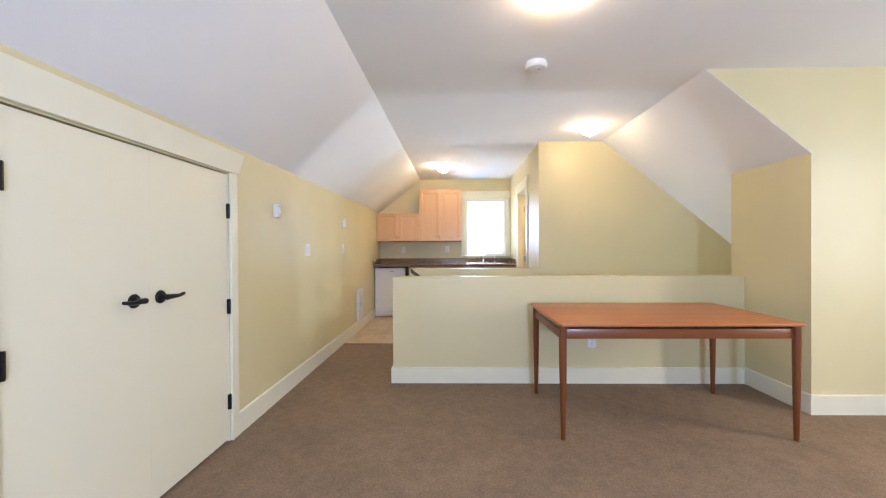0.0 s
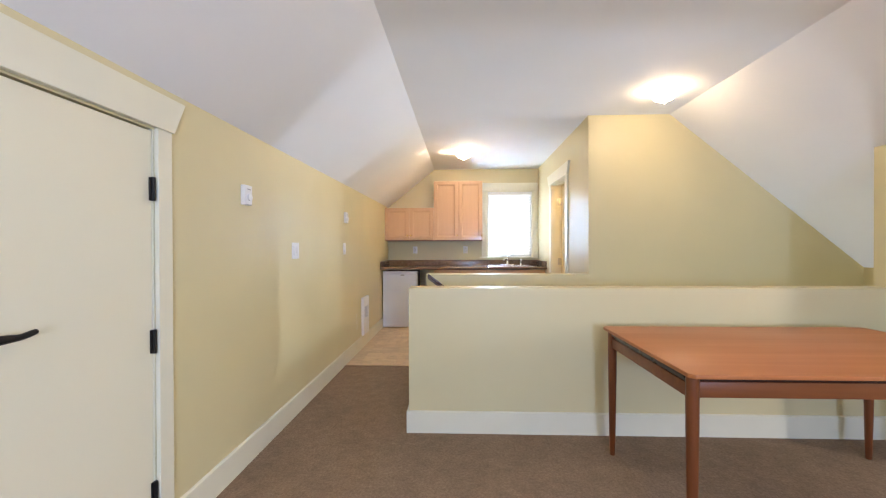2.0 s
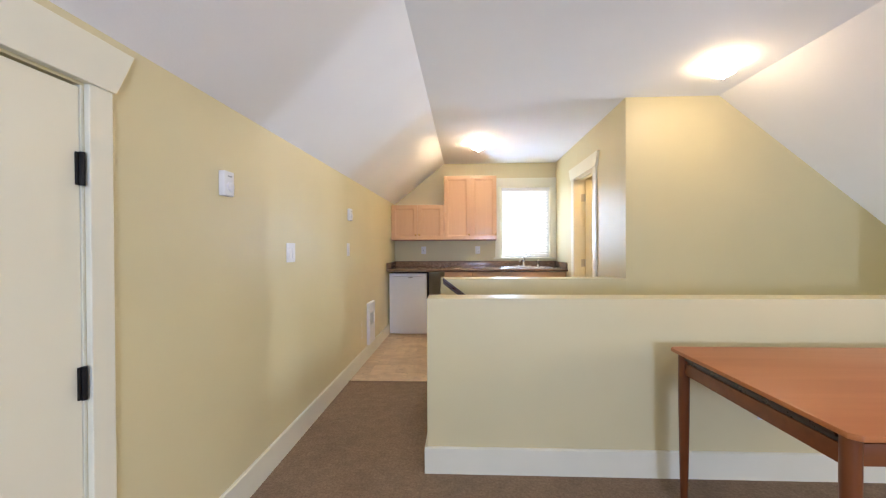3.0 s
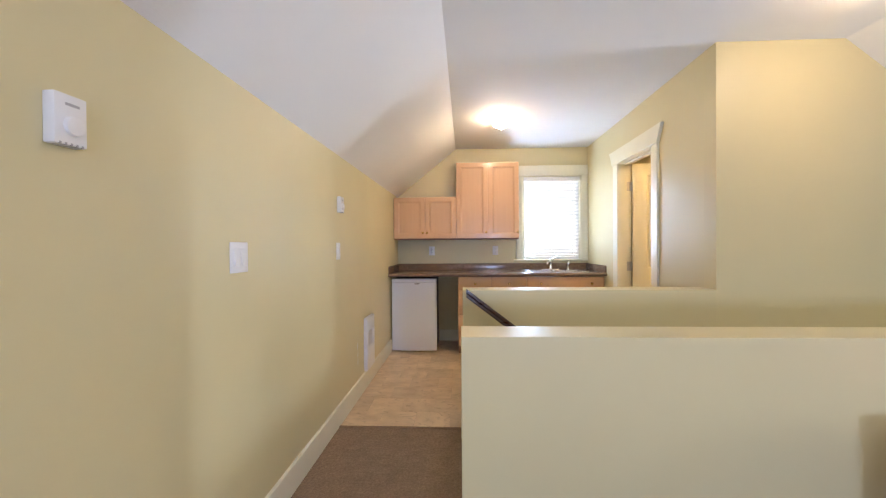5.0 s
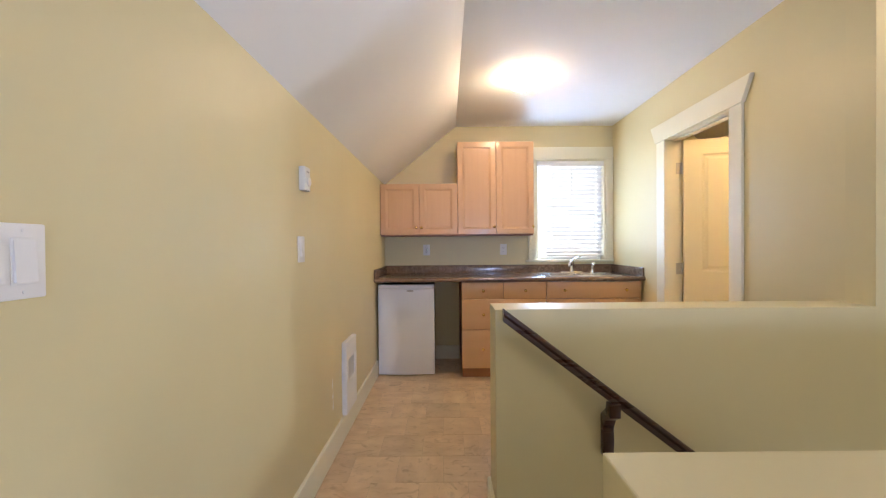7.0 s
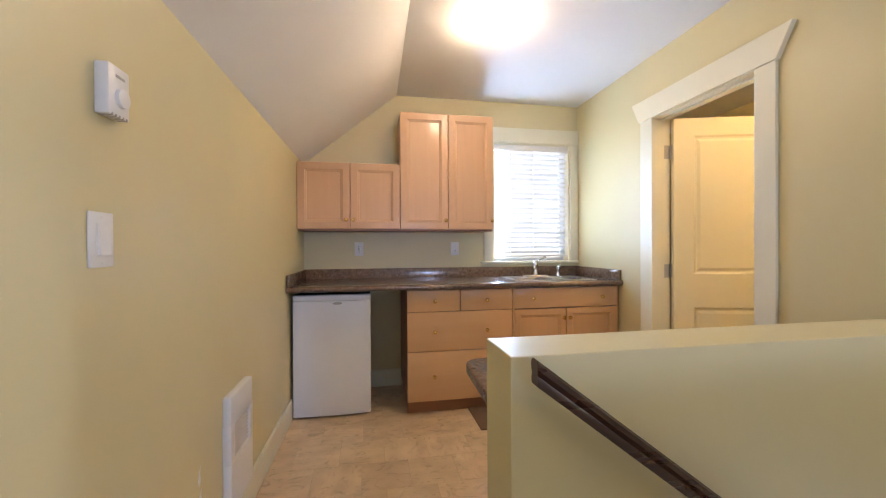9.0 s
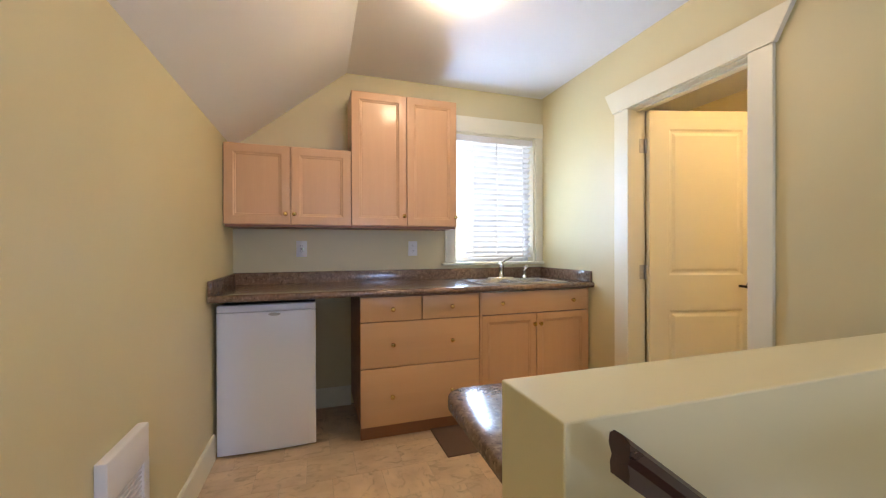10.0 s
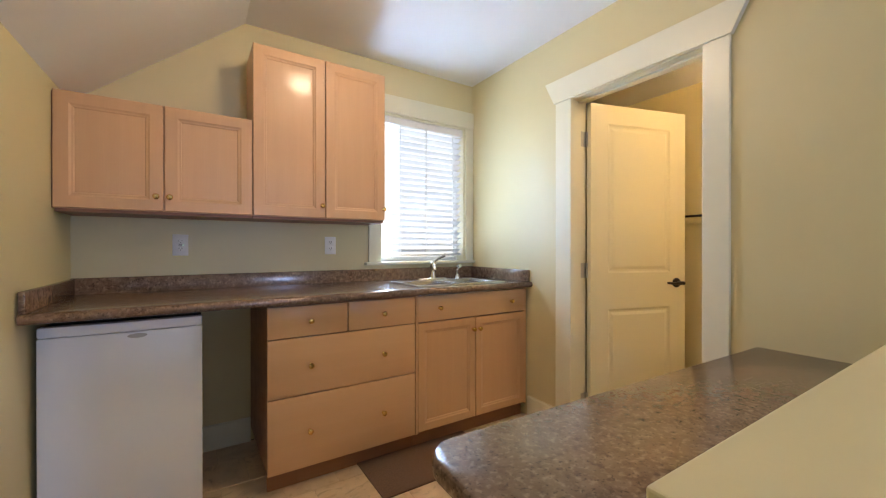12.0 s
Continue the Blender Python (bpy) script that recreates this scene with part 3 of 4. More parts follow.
# ---- ceiling lamps and smoke detector ----
for x, y, lit in ((1.86, 4.545, DIMGLASS), (0.30, 6.47, LAMPGLASS), (0.94, 2.36, DIMGLASS), (1.95, 5.68, WARMGLASS)):
    lamp = thing("ceiling_lamp", (x, y, CEIL), "small lit flush ceiling lamp with frosted glass", "ceiling lamp", "flush ceiling lamps")
    part("canopy", lathe([(0.075, 0), (0.075, -0.012), (0.070, -0.018)], (x, y, CEIL), n=36), PLASTIC, lamp, "white metal canopy")
    part("shade", lathe([(0.080, -0.0185), (0.088, -0.035), (0.085, -0.055), (0.071, -0.075), (0.045, -0.088), (0.012, -0.093)], (x, y, CEIL), n=36), lit, lamp, "glowing frosted glass bowl")
    part("finial", lathe([(0.009, -0.0935), (0.011, -0.10), (0.006, -0.112), (0.002, -0.115)], (x, y, CEIL), n=14), lit, lamp)
smoke = thing("smoke_detector", (1.0, 3.135, CEIL), "round white smoke detector on the ceiling", "smoke detector")
part("base", lathe([(0.068, 0), (0.068, -0.012)], (1.0, 3.135, CEIL), n=36), PLASTIC, smoke)
cap = part("cover", lathe([(0.073, -0.0125), (0.073, -0.034), (0.066, -0.044), (0.045, -0.049), (0.015, -0.050)], (1.0, 3.135, CEIL), n=36), PLASTIC, smoke)
part("test_button", lathe([(0.010, -0.0495), (0.009, -0.053)], (1.015, 3.12, CEIL), n=14), PLASTIC_G, cap)

# ---- dining table ----
table = thing("dining_table", (1.812, 3.287, 0), "teak dining table with tapered legs, bare top", "table")
X0, X1, Y0, Y1, ZT = 1.072, 2.552, 2.848, 3.726, 0.724
part("tabletop", prism([(X0, Y0 + 0.02), (X0 + 0.02, Y0), (X1 - 0.02, Y0), (X1, Y0 + 0.02), (X1, Y1 - 0.02), (X1 - 0.02, Y1), (X0 + 0.02, Y1), (X0, Y1 - 0.02)], 2, ZT - 0.017, ZT, bevel=0.003), TEAK, table, "reddish teak veneer top")
for x in (1.104, 2.520):
    for y in (2.893, 3.655):
        prof = [(0.0135, 0), (0.015, 0.012), (0.0195, 0.25), (0.0225, 0.45), (0.0235, 0.60), (0.0235, ZT - 0.018)]
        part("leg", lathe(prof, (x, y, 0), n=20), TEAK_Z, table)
# Strips fill the gap over the aprons; its shade is in their dark colour.
for y in (2.890, 3.640):
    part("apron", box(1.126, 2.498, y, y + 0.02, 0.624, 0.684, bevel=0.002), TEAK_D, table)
    part("rail_strip", box(1.126, 2.498, y + 0.008, y + 0.018, 0.684, ZT - 0.0175), MAHOG, table, "recessed strip coloured dark for the shaded gap under the top")
for x in (1.095, 2.509):
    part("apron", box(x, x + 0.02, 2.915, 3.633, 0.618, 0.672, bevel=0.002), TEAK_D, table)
    part("rail_strip", box(x + 0.006, x + 0.014, 2.92, 3.628, 0.672, ZT - 0.0175), MAHOG, table, "recessed strip coloured dark for the shaded gap under the top")
    part("leaf_edge", box(x - 0.006 if x < 2 else x + 0.012, x + 0.008 if x < 2 else x + 0.026, 2.92, 3.628, 0.687, 0.699, bevel=0.002), MAHOG, table, "dark edge of the pull-out leaf")

# ---- wall controls on the left wall ----
def wall_plate(y0, y1, z0, z1, rockers, label, name="light_switch"):
    p = thing(name, (LX, (y0 + y1) / 2, z0), label, "light switch")
    SKEW.append(p)
    part("plate", box(LX, LX + 0.006, y0, y1, z0, z1, bevel=0.003), PLASTIC, p)
    n = rockers
    for k in range(n):
        c = (y0 + y1) / 2 + (k - (n - 1) / 2) * 0.046
        h = (z0 + z1) / 2
        part("rocker_frame", box(LX + 0.006, LX + 0.008, c - 0.0185, c + 0.0185, h - 0.036, h + 0.036, bevel=0.001), PLASTIC, p)
        part("rocker", prism([(LX + 0.0082, h - 0.032), (LX + 0.0135, h - 0.032), (LX + 0.0095, h + 0.032), (LX + 0.0082, h + 0.032)], 1, c - 0.0155, c + 0.0155), PLASTIC, p)
    for k in range(n):
        c = (y0 + y1) / 2 + (k - (n - 1) / 2) * 0.046
        for z in (z0 + 0.011, z1 - 0.011):
            part("screw", lathe([(0.003, 0.006), (0.0025, 0.0075)], (LX, c, z), axis=0, n=8), PLASTIC, p)


wall_plate(4.075, 4.190, 1.115, 1.231, 2, "white double rocker light switch on the wall")
wall_plate(5.258, 5.332, 1.122, 1.238, 1, "white single rocker light switch on the wall")


def thermostat(y0, z0):
    t = thing("thermostat", (LX, y0 + 0.04, z0), "white wall thermostat with a round dial", "thermostat", "wall thermostats")
    SKEW.append(t)
    w, h = 0.070, 0.108
    part("body", box(LX, LX + 0.028, y0, y0 + w, z0, z0 + h, bevel=0.004), PLASTIC, t)
    part("dial", lathe([(0.021, 0.0282), (0.020, 0.036), (0.017, 0.0375)], (LX, y0 + w * 0.55, z0 + 0.042), axis=0, n=24), PLASTIC, t, "round white dial")
    for k in range(5):
        c = y0 + 0.011 + k * 0.012
        part("vent", box(LX + 0.010, LX + 0.0286, c - 0.002, c + 0.002, z0 - 0.0006, z0 + 0.005), PLASTIC_G, t)
    part("label_bar", box(LX + 0.0282, LX + 0.0288, y0 + 0.022, y0 + 0.052, z0 + 0.083, z0 + 0.089), PLASTIC_G, t)


thermostat(3.448, 1.430)
thermostat(5.282, 1.442)

heat = thing("wall_heater", (LX, 6.13, 0.145), "white electric wall heater with a sunk grille", "heater")
SKEW.append(heat)
part("cover", box(LX, LX + 0.032, 5.945, 6.205, 0.480, 0.598, bevel=0.006), PLASTIC, heat)
part("lower_cover", box(LX, LX + 0.032, 5.945, 6.205, 0.148, 0.345, bevel=0.006), PLASTIC, heat)
part("side_cover", box(LX, LX + 0.032, 5.945, 5.985, 0.338, 0.486, bevel=0.002), PLASTIC, heat)
part("side_cover", box(LX, LX + 0.032, 6.165, 6.205, 0.338, 0.486, bevel=0.002), PLASTIC, heat)
part("grille_back", box(LX, LX + 0.012, 5.984, 6.166, 0.343, 0.482), GRILLE, heat, "pale grey sunk grille")
for i in range(9):
    z = 0.352 + i * 0.0148
    part("fin", box(LX + 0.012, LX + 0.026, 5.985, 6.165, z, z + 0.004), GRILLE, heat)


# ---- thin white slivers on the knee wall beside the heater ----
for y, z, h in ((5.752, 0.385, 0.065), (5.758, 0.325, 0.045), (5.760, 0.262, 0.055)):
    pts = [(y - 0.004, z), (y + 0.008, z + h * 0.25), (y + 0.004, z + h * 0.6), (y + 0.008, z + h), (y - 0.003, z + h * 0.75), (y - 0.012, z + h * 0.3)]
    SKEW.append(structure("wall_chip", prism(pts, 0, LX + 0.0002, LX + 0.0012), PLASTIC, "small thin white sliver on the yellow knee wall", "wall chip"))


# ---- sockets ----
def socket(x, y, z, way, label):
    """A duplex outlet on a wall that looks along -y."""
    p = thing("power_outlet", (x, y, z - 0.055), label, "outlet", "wall outlets")
    part("plate", box(x - 0.036, x + 0.036, y - 0.006, y, z - 0.057, z + 0.057, bevel=0.0025), PLASTIC, p)
    for dz in (-0.02, 0.02):
        f = part("receptacle", box(x - 0.0165, x + 0.0165, y - 0.009, y - 0.006, z + dz - 0.014, z + dz + 0.014, bevel=0.001), PLASTIC, p)
        for dx in (-0.0065, 0.0065):
            part("slot", box(x + dx - 0.0012, x + dx + 0.0012, y - 0.0096, y - 0.009, z + dz - 0.002, z + dz + 0.007), SLOT, f)
        part("slot", lathe([(0.0022, -0.009), (0.002, -0.0096)], (x, y, z + dz - 0.007), axis=1, n=8), SLOT, f)
    return p


gfci = socket(-0.469, BY, 1.146, -1, "white duplex outlet with a green indicator above the counter")
part("indicator", lathe([(0.0028, -0.0092), (0.0024, -0.0105)], (-0.456, BY, 1.146), axis=1, n=10), GREENLED, gfci, "small lit green indicator")
for dz in (-0.004, 0.004):
    part("test_button", box(-0.477, -0.463, BY - 0.0105, BY - 0.006, 1.146 + dz - 0.003, 1.146 + dz + 0.003, bevel=0.0008), PLASTIC_G, gfci)
socket(0.342, BY, 1.146, -1, "white duplex outlet above the kitchen counter")
socket(1.637, H1A, 0.366, -1, "white duplex outlet low on the half wall")


# ---- kitchen cabinets ----
def knob(parent, x, y, z):
    part("knob", lathe([(0.008, 0), (0.0075, -0.003), (0.0045, -0.006), (0.0045, -0.012), (0.0125, -0.018), (0.0135, -0.023), (0.010, -0.028), (0.003, -0.030)], (x, y, z), axis=1, n=18), BRASS, parent, "small round brass knob")


def frame_door(parent, x0, x1, y, z0, z1, kx, kz, rail=0.058):
    """A frame-and-panel door whose face is at y, with a bevelled inner edge and a sunk flat panel."""
    bm = bmesh.new()
    th = 0.019
    loops = []
    for inset, d in ((0, th), (0, 0.0025), (0.0025, 0), (rail - 0.008, 0), (rail, 0.004), (rail + 0.006, 0.005), (rail + 0.010, 0.0085)):
        loops.append([bm.verts.new((a, y + d, b)) for a, b in ((x0 + inset, z0 + inset), (x1 - inset, z0 + inset), (x1 - inset, z1 - inset), (x0 + inset, z1 - inset))])
    for u, v in zip(loops, loops[1:]):
        for k in range(4):
            bm.faces.new((u[k], u[(k + 1) % 4], v[(k + 1) % 4], v[k]))
    bm.faces.new(loops[0])
    bm.faces.new(loops[-1])
    bmesh.ops.recalc_face_normals(bm, faces=bm.faces)
    d = part("door", bm, MAPLE, parent, smooth=False)
    knob(d, kx, y, kz)
    return d


G = 0.0025
UY = 7.37
low = thing("wall_cabinet", (-0.526, UY, 1.298), "low maple wall cabinet with two panel doors", "cabinet")
part("body", box(-0.903, -0.149, UY + 0.02, BY - 0.001, 1.300, 1.796), MAPLE, low, smooth=False)
# underside slabs are a darker brown than the maple bodies above them
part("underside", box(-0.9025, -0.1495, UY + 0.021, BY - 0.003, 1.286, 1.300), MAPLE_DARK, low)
frame_door(low, -0.905, -0.526 - G, UY, 1.302, 1.797, -0.555, 1.368)
frame_door(low, -0.526 + G, -0.149 - G, UY, 1.302, 1.797, -0.503, 1.368)
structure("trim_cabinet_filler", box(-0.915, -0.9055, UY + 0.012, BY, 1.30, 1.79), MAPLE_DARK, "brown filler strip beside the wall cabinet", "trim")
tall = thing("wall_cabinet", (0.225, UY, 1.298), "tall maple wall cabinet with two panel doors", "cabinet")
part("body", box(-0.147, 0.597, UY + 0.02, BY - 0.001, 1.300, 2.203), MAPLE, tall, smooth=False)
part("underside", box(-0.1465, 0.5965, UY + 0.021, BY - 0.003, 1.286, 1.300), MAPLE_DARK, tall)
frame_door(tall, -0.147, 0.229 - G, UY, 1.302, 2.204, 0.207, 1.370)
frame_door(tall, 0.229 + G, 0.598, UY, 1.302, 2.204, 0.585, 1.370)

FY = 7.03


def drawer(parent, x0, x1, z0, z1, knobs):
    d = part("drawer", box(x0, x1, FY, FY + 0.019, z0, z1, bevel=0.002), MAPLE_X, parent)
    for kx in knobs:
        knob(d, kx, FY, (z0 + z1) / 2)


db = thing("drawer_cabinet", (0.25, FY, 0), "maple base cabinet with four drawers and brass knobs", "cabinet")
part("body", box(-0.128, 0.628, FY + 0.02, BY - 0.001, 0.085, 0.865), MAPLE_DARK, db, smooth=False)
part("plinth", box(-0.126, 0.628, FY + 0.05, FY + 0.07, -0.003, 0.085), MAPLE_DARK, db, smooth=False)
drawer(db, -0.130, 0.244 - G, 0.712, 0.857, (0.060,))
drawer(db, 0.244 + G, 0.626, 0.712, 0.857, (0.436,))
drawer(db, -0.130, 0.626, 0.437, 0.707, (0.060, 0.436))
drawer(db, -0.130, 0.626, 0.090, 0.432, (0.056, 0.434))
sb = thing("sink_cabinet", (1.05, FY, 0), "maple sink base cabinet with two panel doors", "cabinet")
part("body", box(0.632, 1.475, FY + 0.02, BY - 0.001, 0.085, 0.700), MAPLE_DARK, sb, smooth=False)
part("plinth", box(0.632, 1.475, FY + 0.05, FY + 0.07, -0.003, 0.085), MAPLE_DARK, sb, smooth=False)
part("face_frame", box(0.632, 0.646, FY + 0.004, FY + 0.02, 0.085, 0.865), MAPLE, sb, smooth=False)
part("face_frame", box(1.462, 1.478, FY + 0.004, FY + 0.02, 0.085, 0.865), MAPLE, sb, smooth=False)
drawer(sb, 0.646, 1.462, 0.712, 0.857, (0.786, 1.336))
frame_door(sb, 0.646, 1.050 - G, FY, 0.095, 0.705, 1.028, 0.635, 0.050)
frame_door(sb, 1.050 + G, 1.462, FY, 0.095, 0.705, 1.074, 0.635, 0.050)

# ---- worktop with splashbacks, sink and tap ----
CT, CF = 0.905, 6.985
SX0, SX1, SY0, SY1 = 0.665, 1.315, 7.06, 7.47
top = thing("worktop", (0.26, CF, 0.868), "brown granite-pattern laminate worktop with splashback", "worktop")


def nosed(x0, x1, y0, y1, z0, z1):
    """A slab with a rolled front edge at y0."""
    r = (z1 - z0) / 2
    pts = [(y0 + r - r * math.cos(a), (z0 + z1) / 2 + r * math.sin(a)) for a in [math.pi * (k / 8 - 0.5) for k in range(9)]]
    return prism(pts + [(y1, z1), (y1, z0)], 0, x0, x1)


KX = -0.908
KE = 1.51
bm = nosed(KX + 0.001, KE, CF, SY0 + 0.012, 0.868, CT)
bx(bm, KX + 0.001, SX0 + 0.012, SY0 + 0.012, BY - 0.02, 0.868, CT)
bx(bm, SX1 - 0.012, KE, SY0 + 0.012, BY - 0.02, 0.868, CT)
bx(bm, SX0 + 0.012, SX1 - 0.012, SY1 - 0.012, BY - 0.02, 0.868, CT)
part("slab", bm, LAMINATE, top)
part("splashback", box(KX + 0.001, KE, BY - 0.02, BY - 0.001, 0.868, 0.984, bevel=0.003), LAMINATE, top)
part("side_splash", box(KX + 0.001, KX + 0.02, CF + 0.01, BY - 0.0205, CT + 0.0005, 0.982, bevel=0.003), LAMINATE, top)
part("side_splash", box(1.474, KE, CF + 0.025, BY - 0.0205, CT + 0.0005, 0.982, bevel=0.003), LAMINATE, top)

sink = thing("kitchen_sink", ((SX0 + SX1) / 2, 7.26, CT), "stainless steel double-bowl sink set into the worktop", "sink")
mid = (SX0 + SX1) / 2
rim = bmesh.new()
bowls = [(SX0 + 0.03, mid - 0.015, SY0 + 0.03, SY1 - 0.085), (mid + 0.015, SX1 - 0.03, SY0 + 0.03, SY1 - 0.085)]
z0, z1 = CT + 0.0005, CT + 0.008
for a in ((SX0, SX1, SY0, SY0 + 0.03), (SX0, SX1, SY1 - 0.085, SY1), (SX0, SX0 + 0.03, SY0 + 0.03, SY1 - 0.085), (SX1 - 0.03, SX1, SY0 + 0.03, SY1 - 0.085), (mid - 0.015, mid + 0.015, SY0 + 0.03, SY1 - 0.085)):
    bx(rim, *a, z0, z1)
part("rim", rim, STEEL, sink)
for x0, x1, y0, y1 in bowls:
    bm = bmesh.new()
    loops = []
    for ins, z in ((0, z1 - 0.001), (0.008, CT - 0.02), (0.014, CT - 0.13), (0.04, CT - 0.155)):
        loops.append([bm.verts.new(q) for q in ((x0 + ins, y0 + ins, z), (x1 - ins, y0 + ins, z), (x1 - ins, y1 - ins, z), (x0 + ins, y1 - ins, z))])
    for u, v in zip(loops, loops[1:]):
        for k in range(4):
            bm.faces.new((u[k], v[k], v[(k + 1) % 4], u[(k + 1) % 4]))
    bm.faces.new(loops[-1])
    bmesh.ops.solidify(bm, geom=bm.faces[:], thickness=-0.0015)
    bw = part("bowl", bm, STEEL, sink)
    part("drain", lathe([(0.042, CT - 0.1545), (0.040, CT - 0.151), (0.022, CT - 0.1525)], ((x0 + x1) / 2, (y0 + y1) / 2, 0), n=20), NICKEL, bw)

tap = thing("kitchen_tap", (0.985, 7.43, CT + 0.006), "chrome single-lever kitchen tap behind the sink", "tap")
tx, ty, tz = 0.985, 7.43, CT + 0.0062
part("base_plate", prism([(tx - 0.115 + 0.02, ty - 0.022), (tx + 0.095, ty - 0.022), (tx + 0.115, ty), (tx + 0.095, ty + 0.022), (tx - 0.095, ty + 0.022), (tx - 0.115, ty)], 2, tz, tz + 0.012, bevel=0.003), CHROME, tap)
part("body", lathe([(0.024, 0.0125), (0.021, 0.03), (0.019, 0.085), (0.022, 0.10), (0.020, 0.118), (0.012, 0.128)], (tx, ty, tz), n=24), CHROME, tap)
part("spout", tube([(tx, ty - 0.01, tz + 0.075), (tx - 0.022, ty - 0.045, tz + 0.092), (tx - 0.05, ty - 0.10, tz + 0.10), (tx - 0.068, ty - 0.138, tz + 0.09), (tx - 0.072, ty - 0.146, tz + 0.072)], [0.013, 0.012, 0.011, 0.0105, 0.0105], 12), CHROME, tap)
part("lever", tube([(tx, ty, tz + 0.118), (tx + 0.035, ty - 0.01, tz + 0.145), (tx + 0.085, ty - 0.02, tz + 0.165)], [0.009, 0.007, 0.008], 10), CHROME, tap)
spray = thing("side_spray", (1.19, 7.43, CT + 0.006), "chrome side spray standing behind the sink", "spray")
part("holder", lathe([(0.021, 0), (0.020, 0.012), (0.013, 0.02), (0.012, 0.032)], (1.19, 7.43, tz), n=20), CHROME, spray)
part("spray_head", tube([(1.19, 7.43, tz + 0.0325), (1.19, 7.43, tz + 0.06), (1.192, 7.42, tz + 0.082), (1.194, 7.402, tz + 0.094)], [0.011, 0.013, 0.015, 0.013], 14), CHROME, spray)

# ---- fridge ----
fr = thing("fridge", (-0.635, 7.33, 0), "small white under-counter fridge, closed, with black sides", "fridge")
part("body", box(-0.890, -0.380, 7.165, 7.53, 0.015, 0.828, bevel=0.004), APPL_D, fr)
pts = [(-0.893, 7.160)] + [(-0.893 + 0.515 * k / 12, 7.118 - 0.012 * math.sin(math.pi * k / 12)) for k in range(13)] + [(-0.378, 7.160)]
dr = part("door", prism(pts, 2, 0.012, 0.795, bevel=0.004), APPL, fr)
part("top_cap", prism(pts, 2, 0.797, 0.836, bevel=0.006), APPL, fr, "moulded white handle strip")
part("badge", lathe([(0.020, 0), (0.020, -0.002)], (0, 0, 0), axis=1, n=24), PLASTIC_G, dr)
badge = [o for o in dr.children][0]
badge.scale = (1.6, 1, 0.45)
badge.location = Vector((-0.60, 7.1065, 0.770)) - fr.location - dr.location
for x in (-0.86, -0.41):
    part("foot", lathe([(0.016, 0), (0.016, 0.010), (0.010, 0.0155)], (x, 7.20, -0.003), n=14), SLOT, fr)
    part("foot", lathe([(0.016, 0), (0.016, 0.010), (0.010, 0.0155)], (x, 7.49, -0.003), n=14), SLOT, fr)

# ---- desk along the far half wall ----
desk = thing("desk", (0.72, 5.53, 0), "brown granite-pattern laminate desk top against the half wall", "desk")
DX0, DY1, R = -0.038, 5.803, 0.08
pts = [(HX + 0.015, H2B + 0.001), (HX + 0.015, 5.757)] + [(DX0 + R - R * math.sin(a), DY1 - R + R * math.cos(a)) for a in [math.pi / 2 * k / 8 for k in range(9)]] + [(-0.055, H2B + 0.001)]
part("desktop", prism(pts, 2, 0.700, 0.738, bevel=0.008, seg=3), LAMINATE, desk)
part("support_panel", box(1.05, 1.07, H2B + BT + 0.002, 5.70, -0.003, 0.700), MAPLE, desk)
part("support_panel", box(0.35, 0.37, H2B + BT + 0.002, 5.46, 0.50, 0.700), MAPLE, desk)

# ---- floor mat ----
solid("floor_mat", box(0.308, 0.98, 6.735, 7.085, -0.003, 0.006, bevel=0.002), MATRUG, "brown pile mat on the vinyl floor before the sink", "mat")

# ---- handrail over the stairs ----
rail = thing("handrail", (0.36, 5.07, 0.35), "dark mahogany stair handrail on a wooden bracket", "handrail")
RS = Vector((-0.066, 5.070, 0.920))
slope_dir = Vector((0.867, 0, -0.66)).normalized()
prof = [(u * 0.62, v * 0.80) for u, v in ((-0.022, -0.030), (0.022, -0.030), (0.024, -0.016), (0.019, -0.004), (0.027, 0.010), (0.024, 0.024), (0.012, 0.031), (-0.012, 0.031), (-0.024, 0.024), (-0.027, 0.010), (-0.019, -0.004), (-0.024, -0.016))]
up = Vector((slope_dir.z * -1, 0, slope_dir.x))
bm = bmesh.new()
rings = []
for d in (0, 3.35):
    c = RS + slope_dir * d
    rings.append([bm.verts.new(c + Vector((0, u, 0)) + (up if d else Vector((0, 0, 1.05))) * v) for u, v in prof])
for k in range(12):
    bm.faces.new((rings[0][k], rings[0][(k + 1) % 12], rings[1][(k + 1) % 12], rings[1][k]))
bm.faces.new(rings[0])
bm.faces.new(rings[1])
bmesh.ops.recalc_face_normals(bm, faces=bm.faces)
part("rail", bm, MAHOG, rail)
for x in (0.36, 1.55, 2.45):
    zr = RS.z + (x - RS.x) * slope_dir.z / slope_dir.x - 0.04
    pts = [(H2A - 0.001, zr - 0.215), (H2A - 0.028, zr - 0.215), (H2A - 0.034, zr - 0.15), (H2A - 0.030, zr - 0.10), (H2A - 0.050, zr - 0.06), (H2A - 0.092, zr - 0.035), (H2A - 0.095, zr + 0.02), (H2A - 0.055, zr + 0.02), (H2A - 0.05, zr - 0.01), (H2A - 0.001, zr - 0.05)]
    part("bracket", prism(pts, 0, x - 0.022, x + 0.022, bevel=0.003), MAHOG, rail, "carved dark wooden bracket")

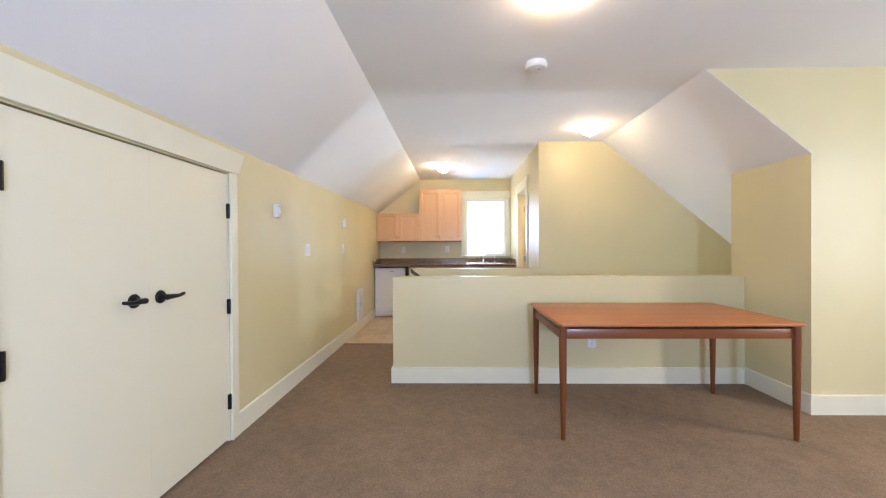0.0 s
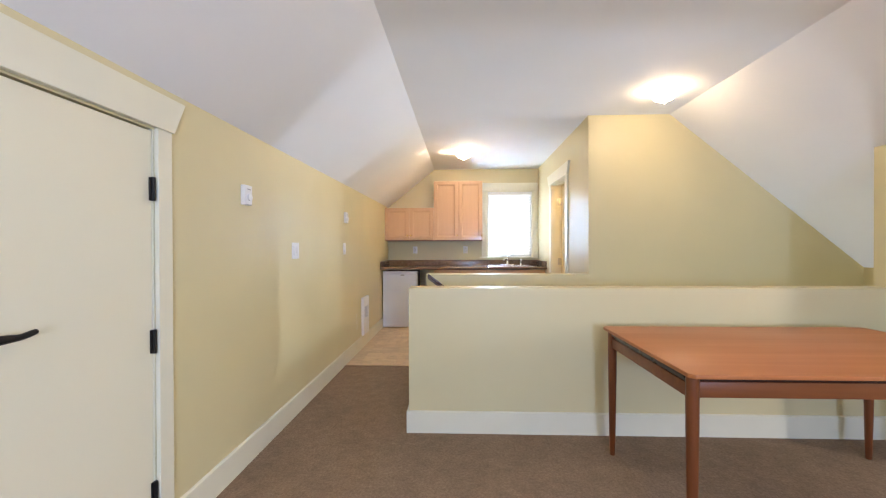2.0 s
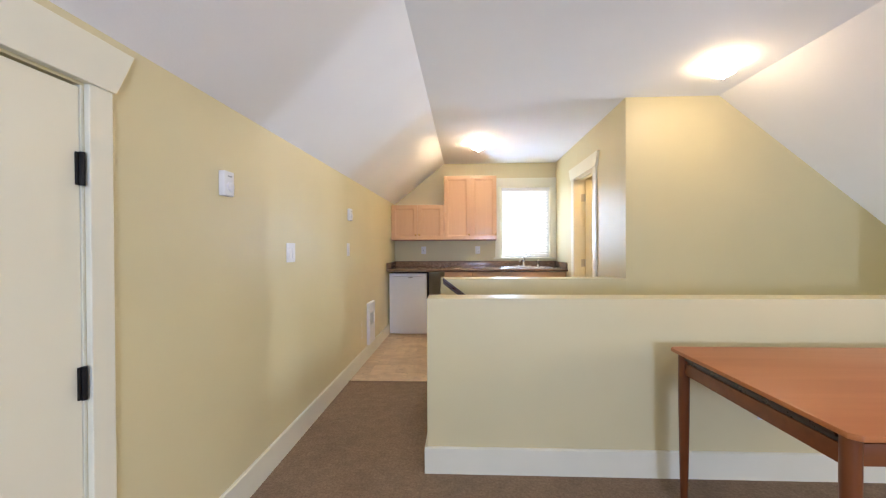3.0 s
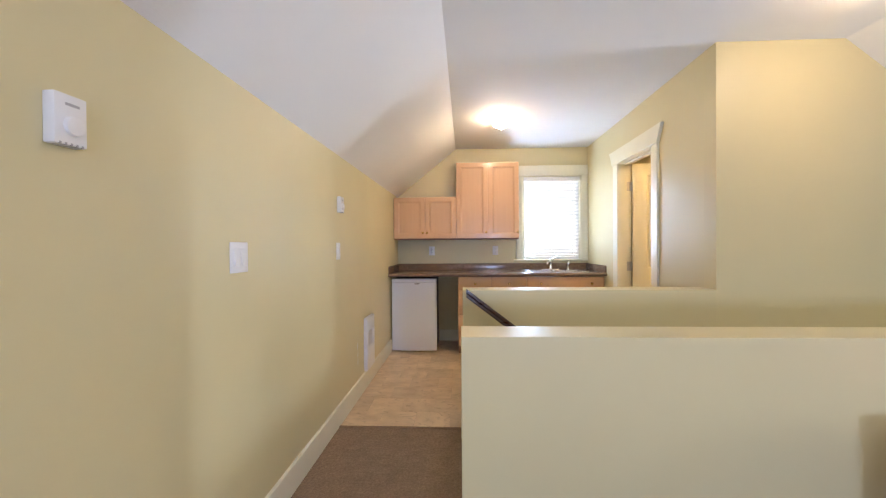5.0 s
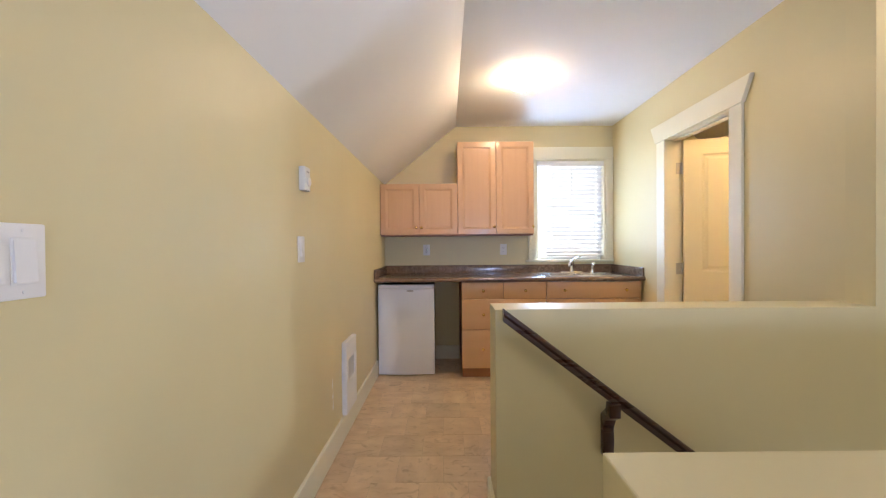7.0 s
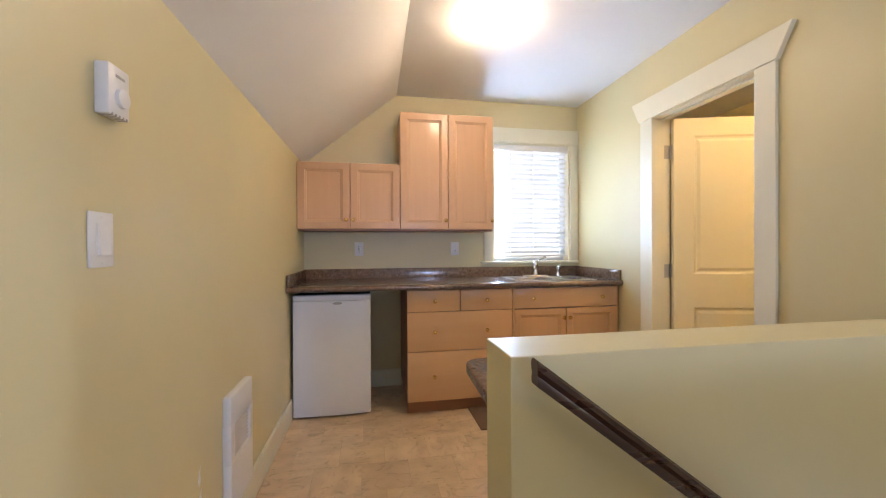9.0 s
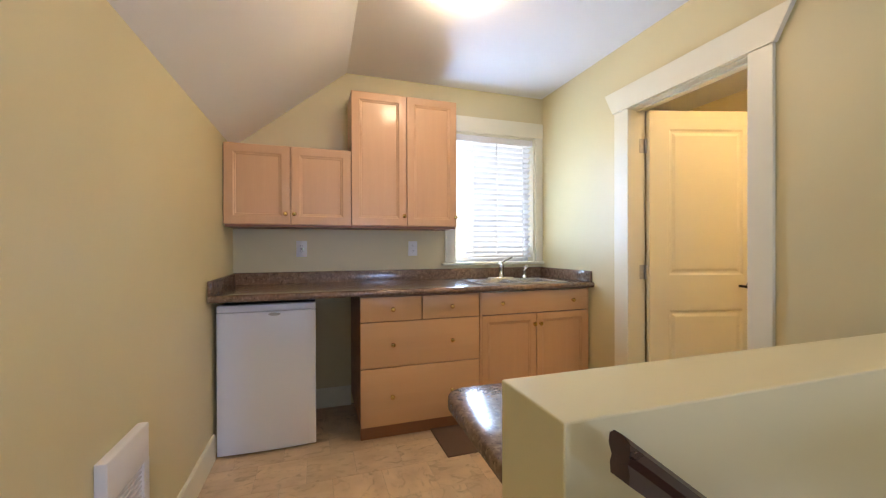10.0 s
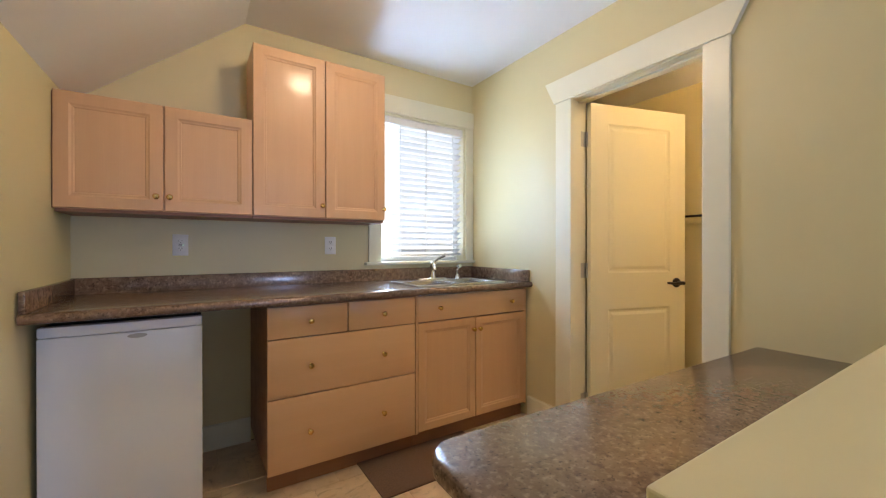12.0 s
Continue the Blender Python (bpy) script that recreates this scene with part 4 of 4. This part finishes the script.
# ---- room beyond the doorway ----
structure("wall_bath", box(2.46, 2.52, H2A + 0.12, BY, 0, 2.30), YELLOW, "yellow wall of the room beyond the doorway", "wall")
bar = thing("towel_bar", (2.44, 6.6, 1.34), "dark towel bar on the wall beyond the doorway", "towel bar")
part("bar", tube([(2.415, 6.2, 1.345), (2.415, 6.6, 1.345), (2.415, 7.2, 1.345)], 0.008, 10), BLACK, bar)
part("backing_strip", box(2.446, 2.46, 6.15, 7.25, 1.295, 1.335, bevel=0.002), YELLOW, bar)
for y in (6.22, 7.18):
    part("post", lathe([(0.018, 0), (0.016, -0.008), (0.008, -0.012), (0.008, -0.045)], (2.46, y, 1.345), axis=0, n=16), BLACK, bar)

# ---- vinyl tiles ----
S = 0.245
tile_mesh = {}
nx, ny = 11, 11
for j in range(-1, ny):
    for i in range(-1, nx):
        x0 = LX + 0.02 + i * S + (S / 2 if j % 2 else 0)
        y0 = CARPET + 0.013 + j * S
        a, b = max(x0, LX - 0.01), min(x0 + S, HX)
        c, d = max(y0, CARPET + 0.013), min(y0 + S, BY)
        if c < H2B - 0.01:
            b = min(b, -0.088)
        if b - a < 0.02 or d - c < 0.02:
            continue
        w, h = round(b - a, 3), round(d - c, 3)
        way = random.random() < 0.35
        if (w, h, way) not in tile_mesh:
            g = 0.0008
            tile_mesh[(w, h, way)] = mesh_of("tile", box(-w / 2 + g, w / 2 - g, -h / 2 + g, h / 2 - g, -0.0005, 0.0012, bevel=0.0006, seg=1), VINYL_Y if way else VINYL)
        ob = new("tile", tile_mesh[(w, h, way)])
        ob.parent = floor_vinyl
        ob.location = Vector(((a + b) / 2, (c + d) / 2, -0.0035)) - floor_vinyl.location

# ---- the left wall and all on it run 0.63 degrees off square, the kitchen side wall 0.86 ----
swing = Matrix.Translation((LX, 5.0, 0)) @ Matrix.Rotation(radians(-0.63), 4, "Z") @ Matrix.Translation((-LX, -5.0, 0))
for ob in SKEW:
    ob.matrix_basis = swing @ ob.matrix_basis
swing = Matrix.Translation((HX, 5.14, 0)) @ Matrix.Rotation(radians(-0.86), 4, "Z") @ Matrix.Translation((-HX, -5.14, 0))
for ob in SKEW_R:
    ob.matrix_basis = swing @ ob.matrix_basis
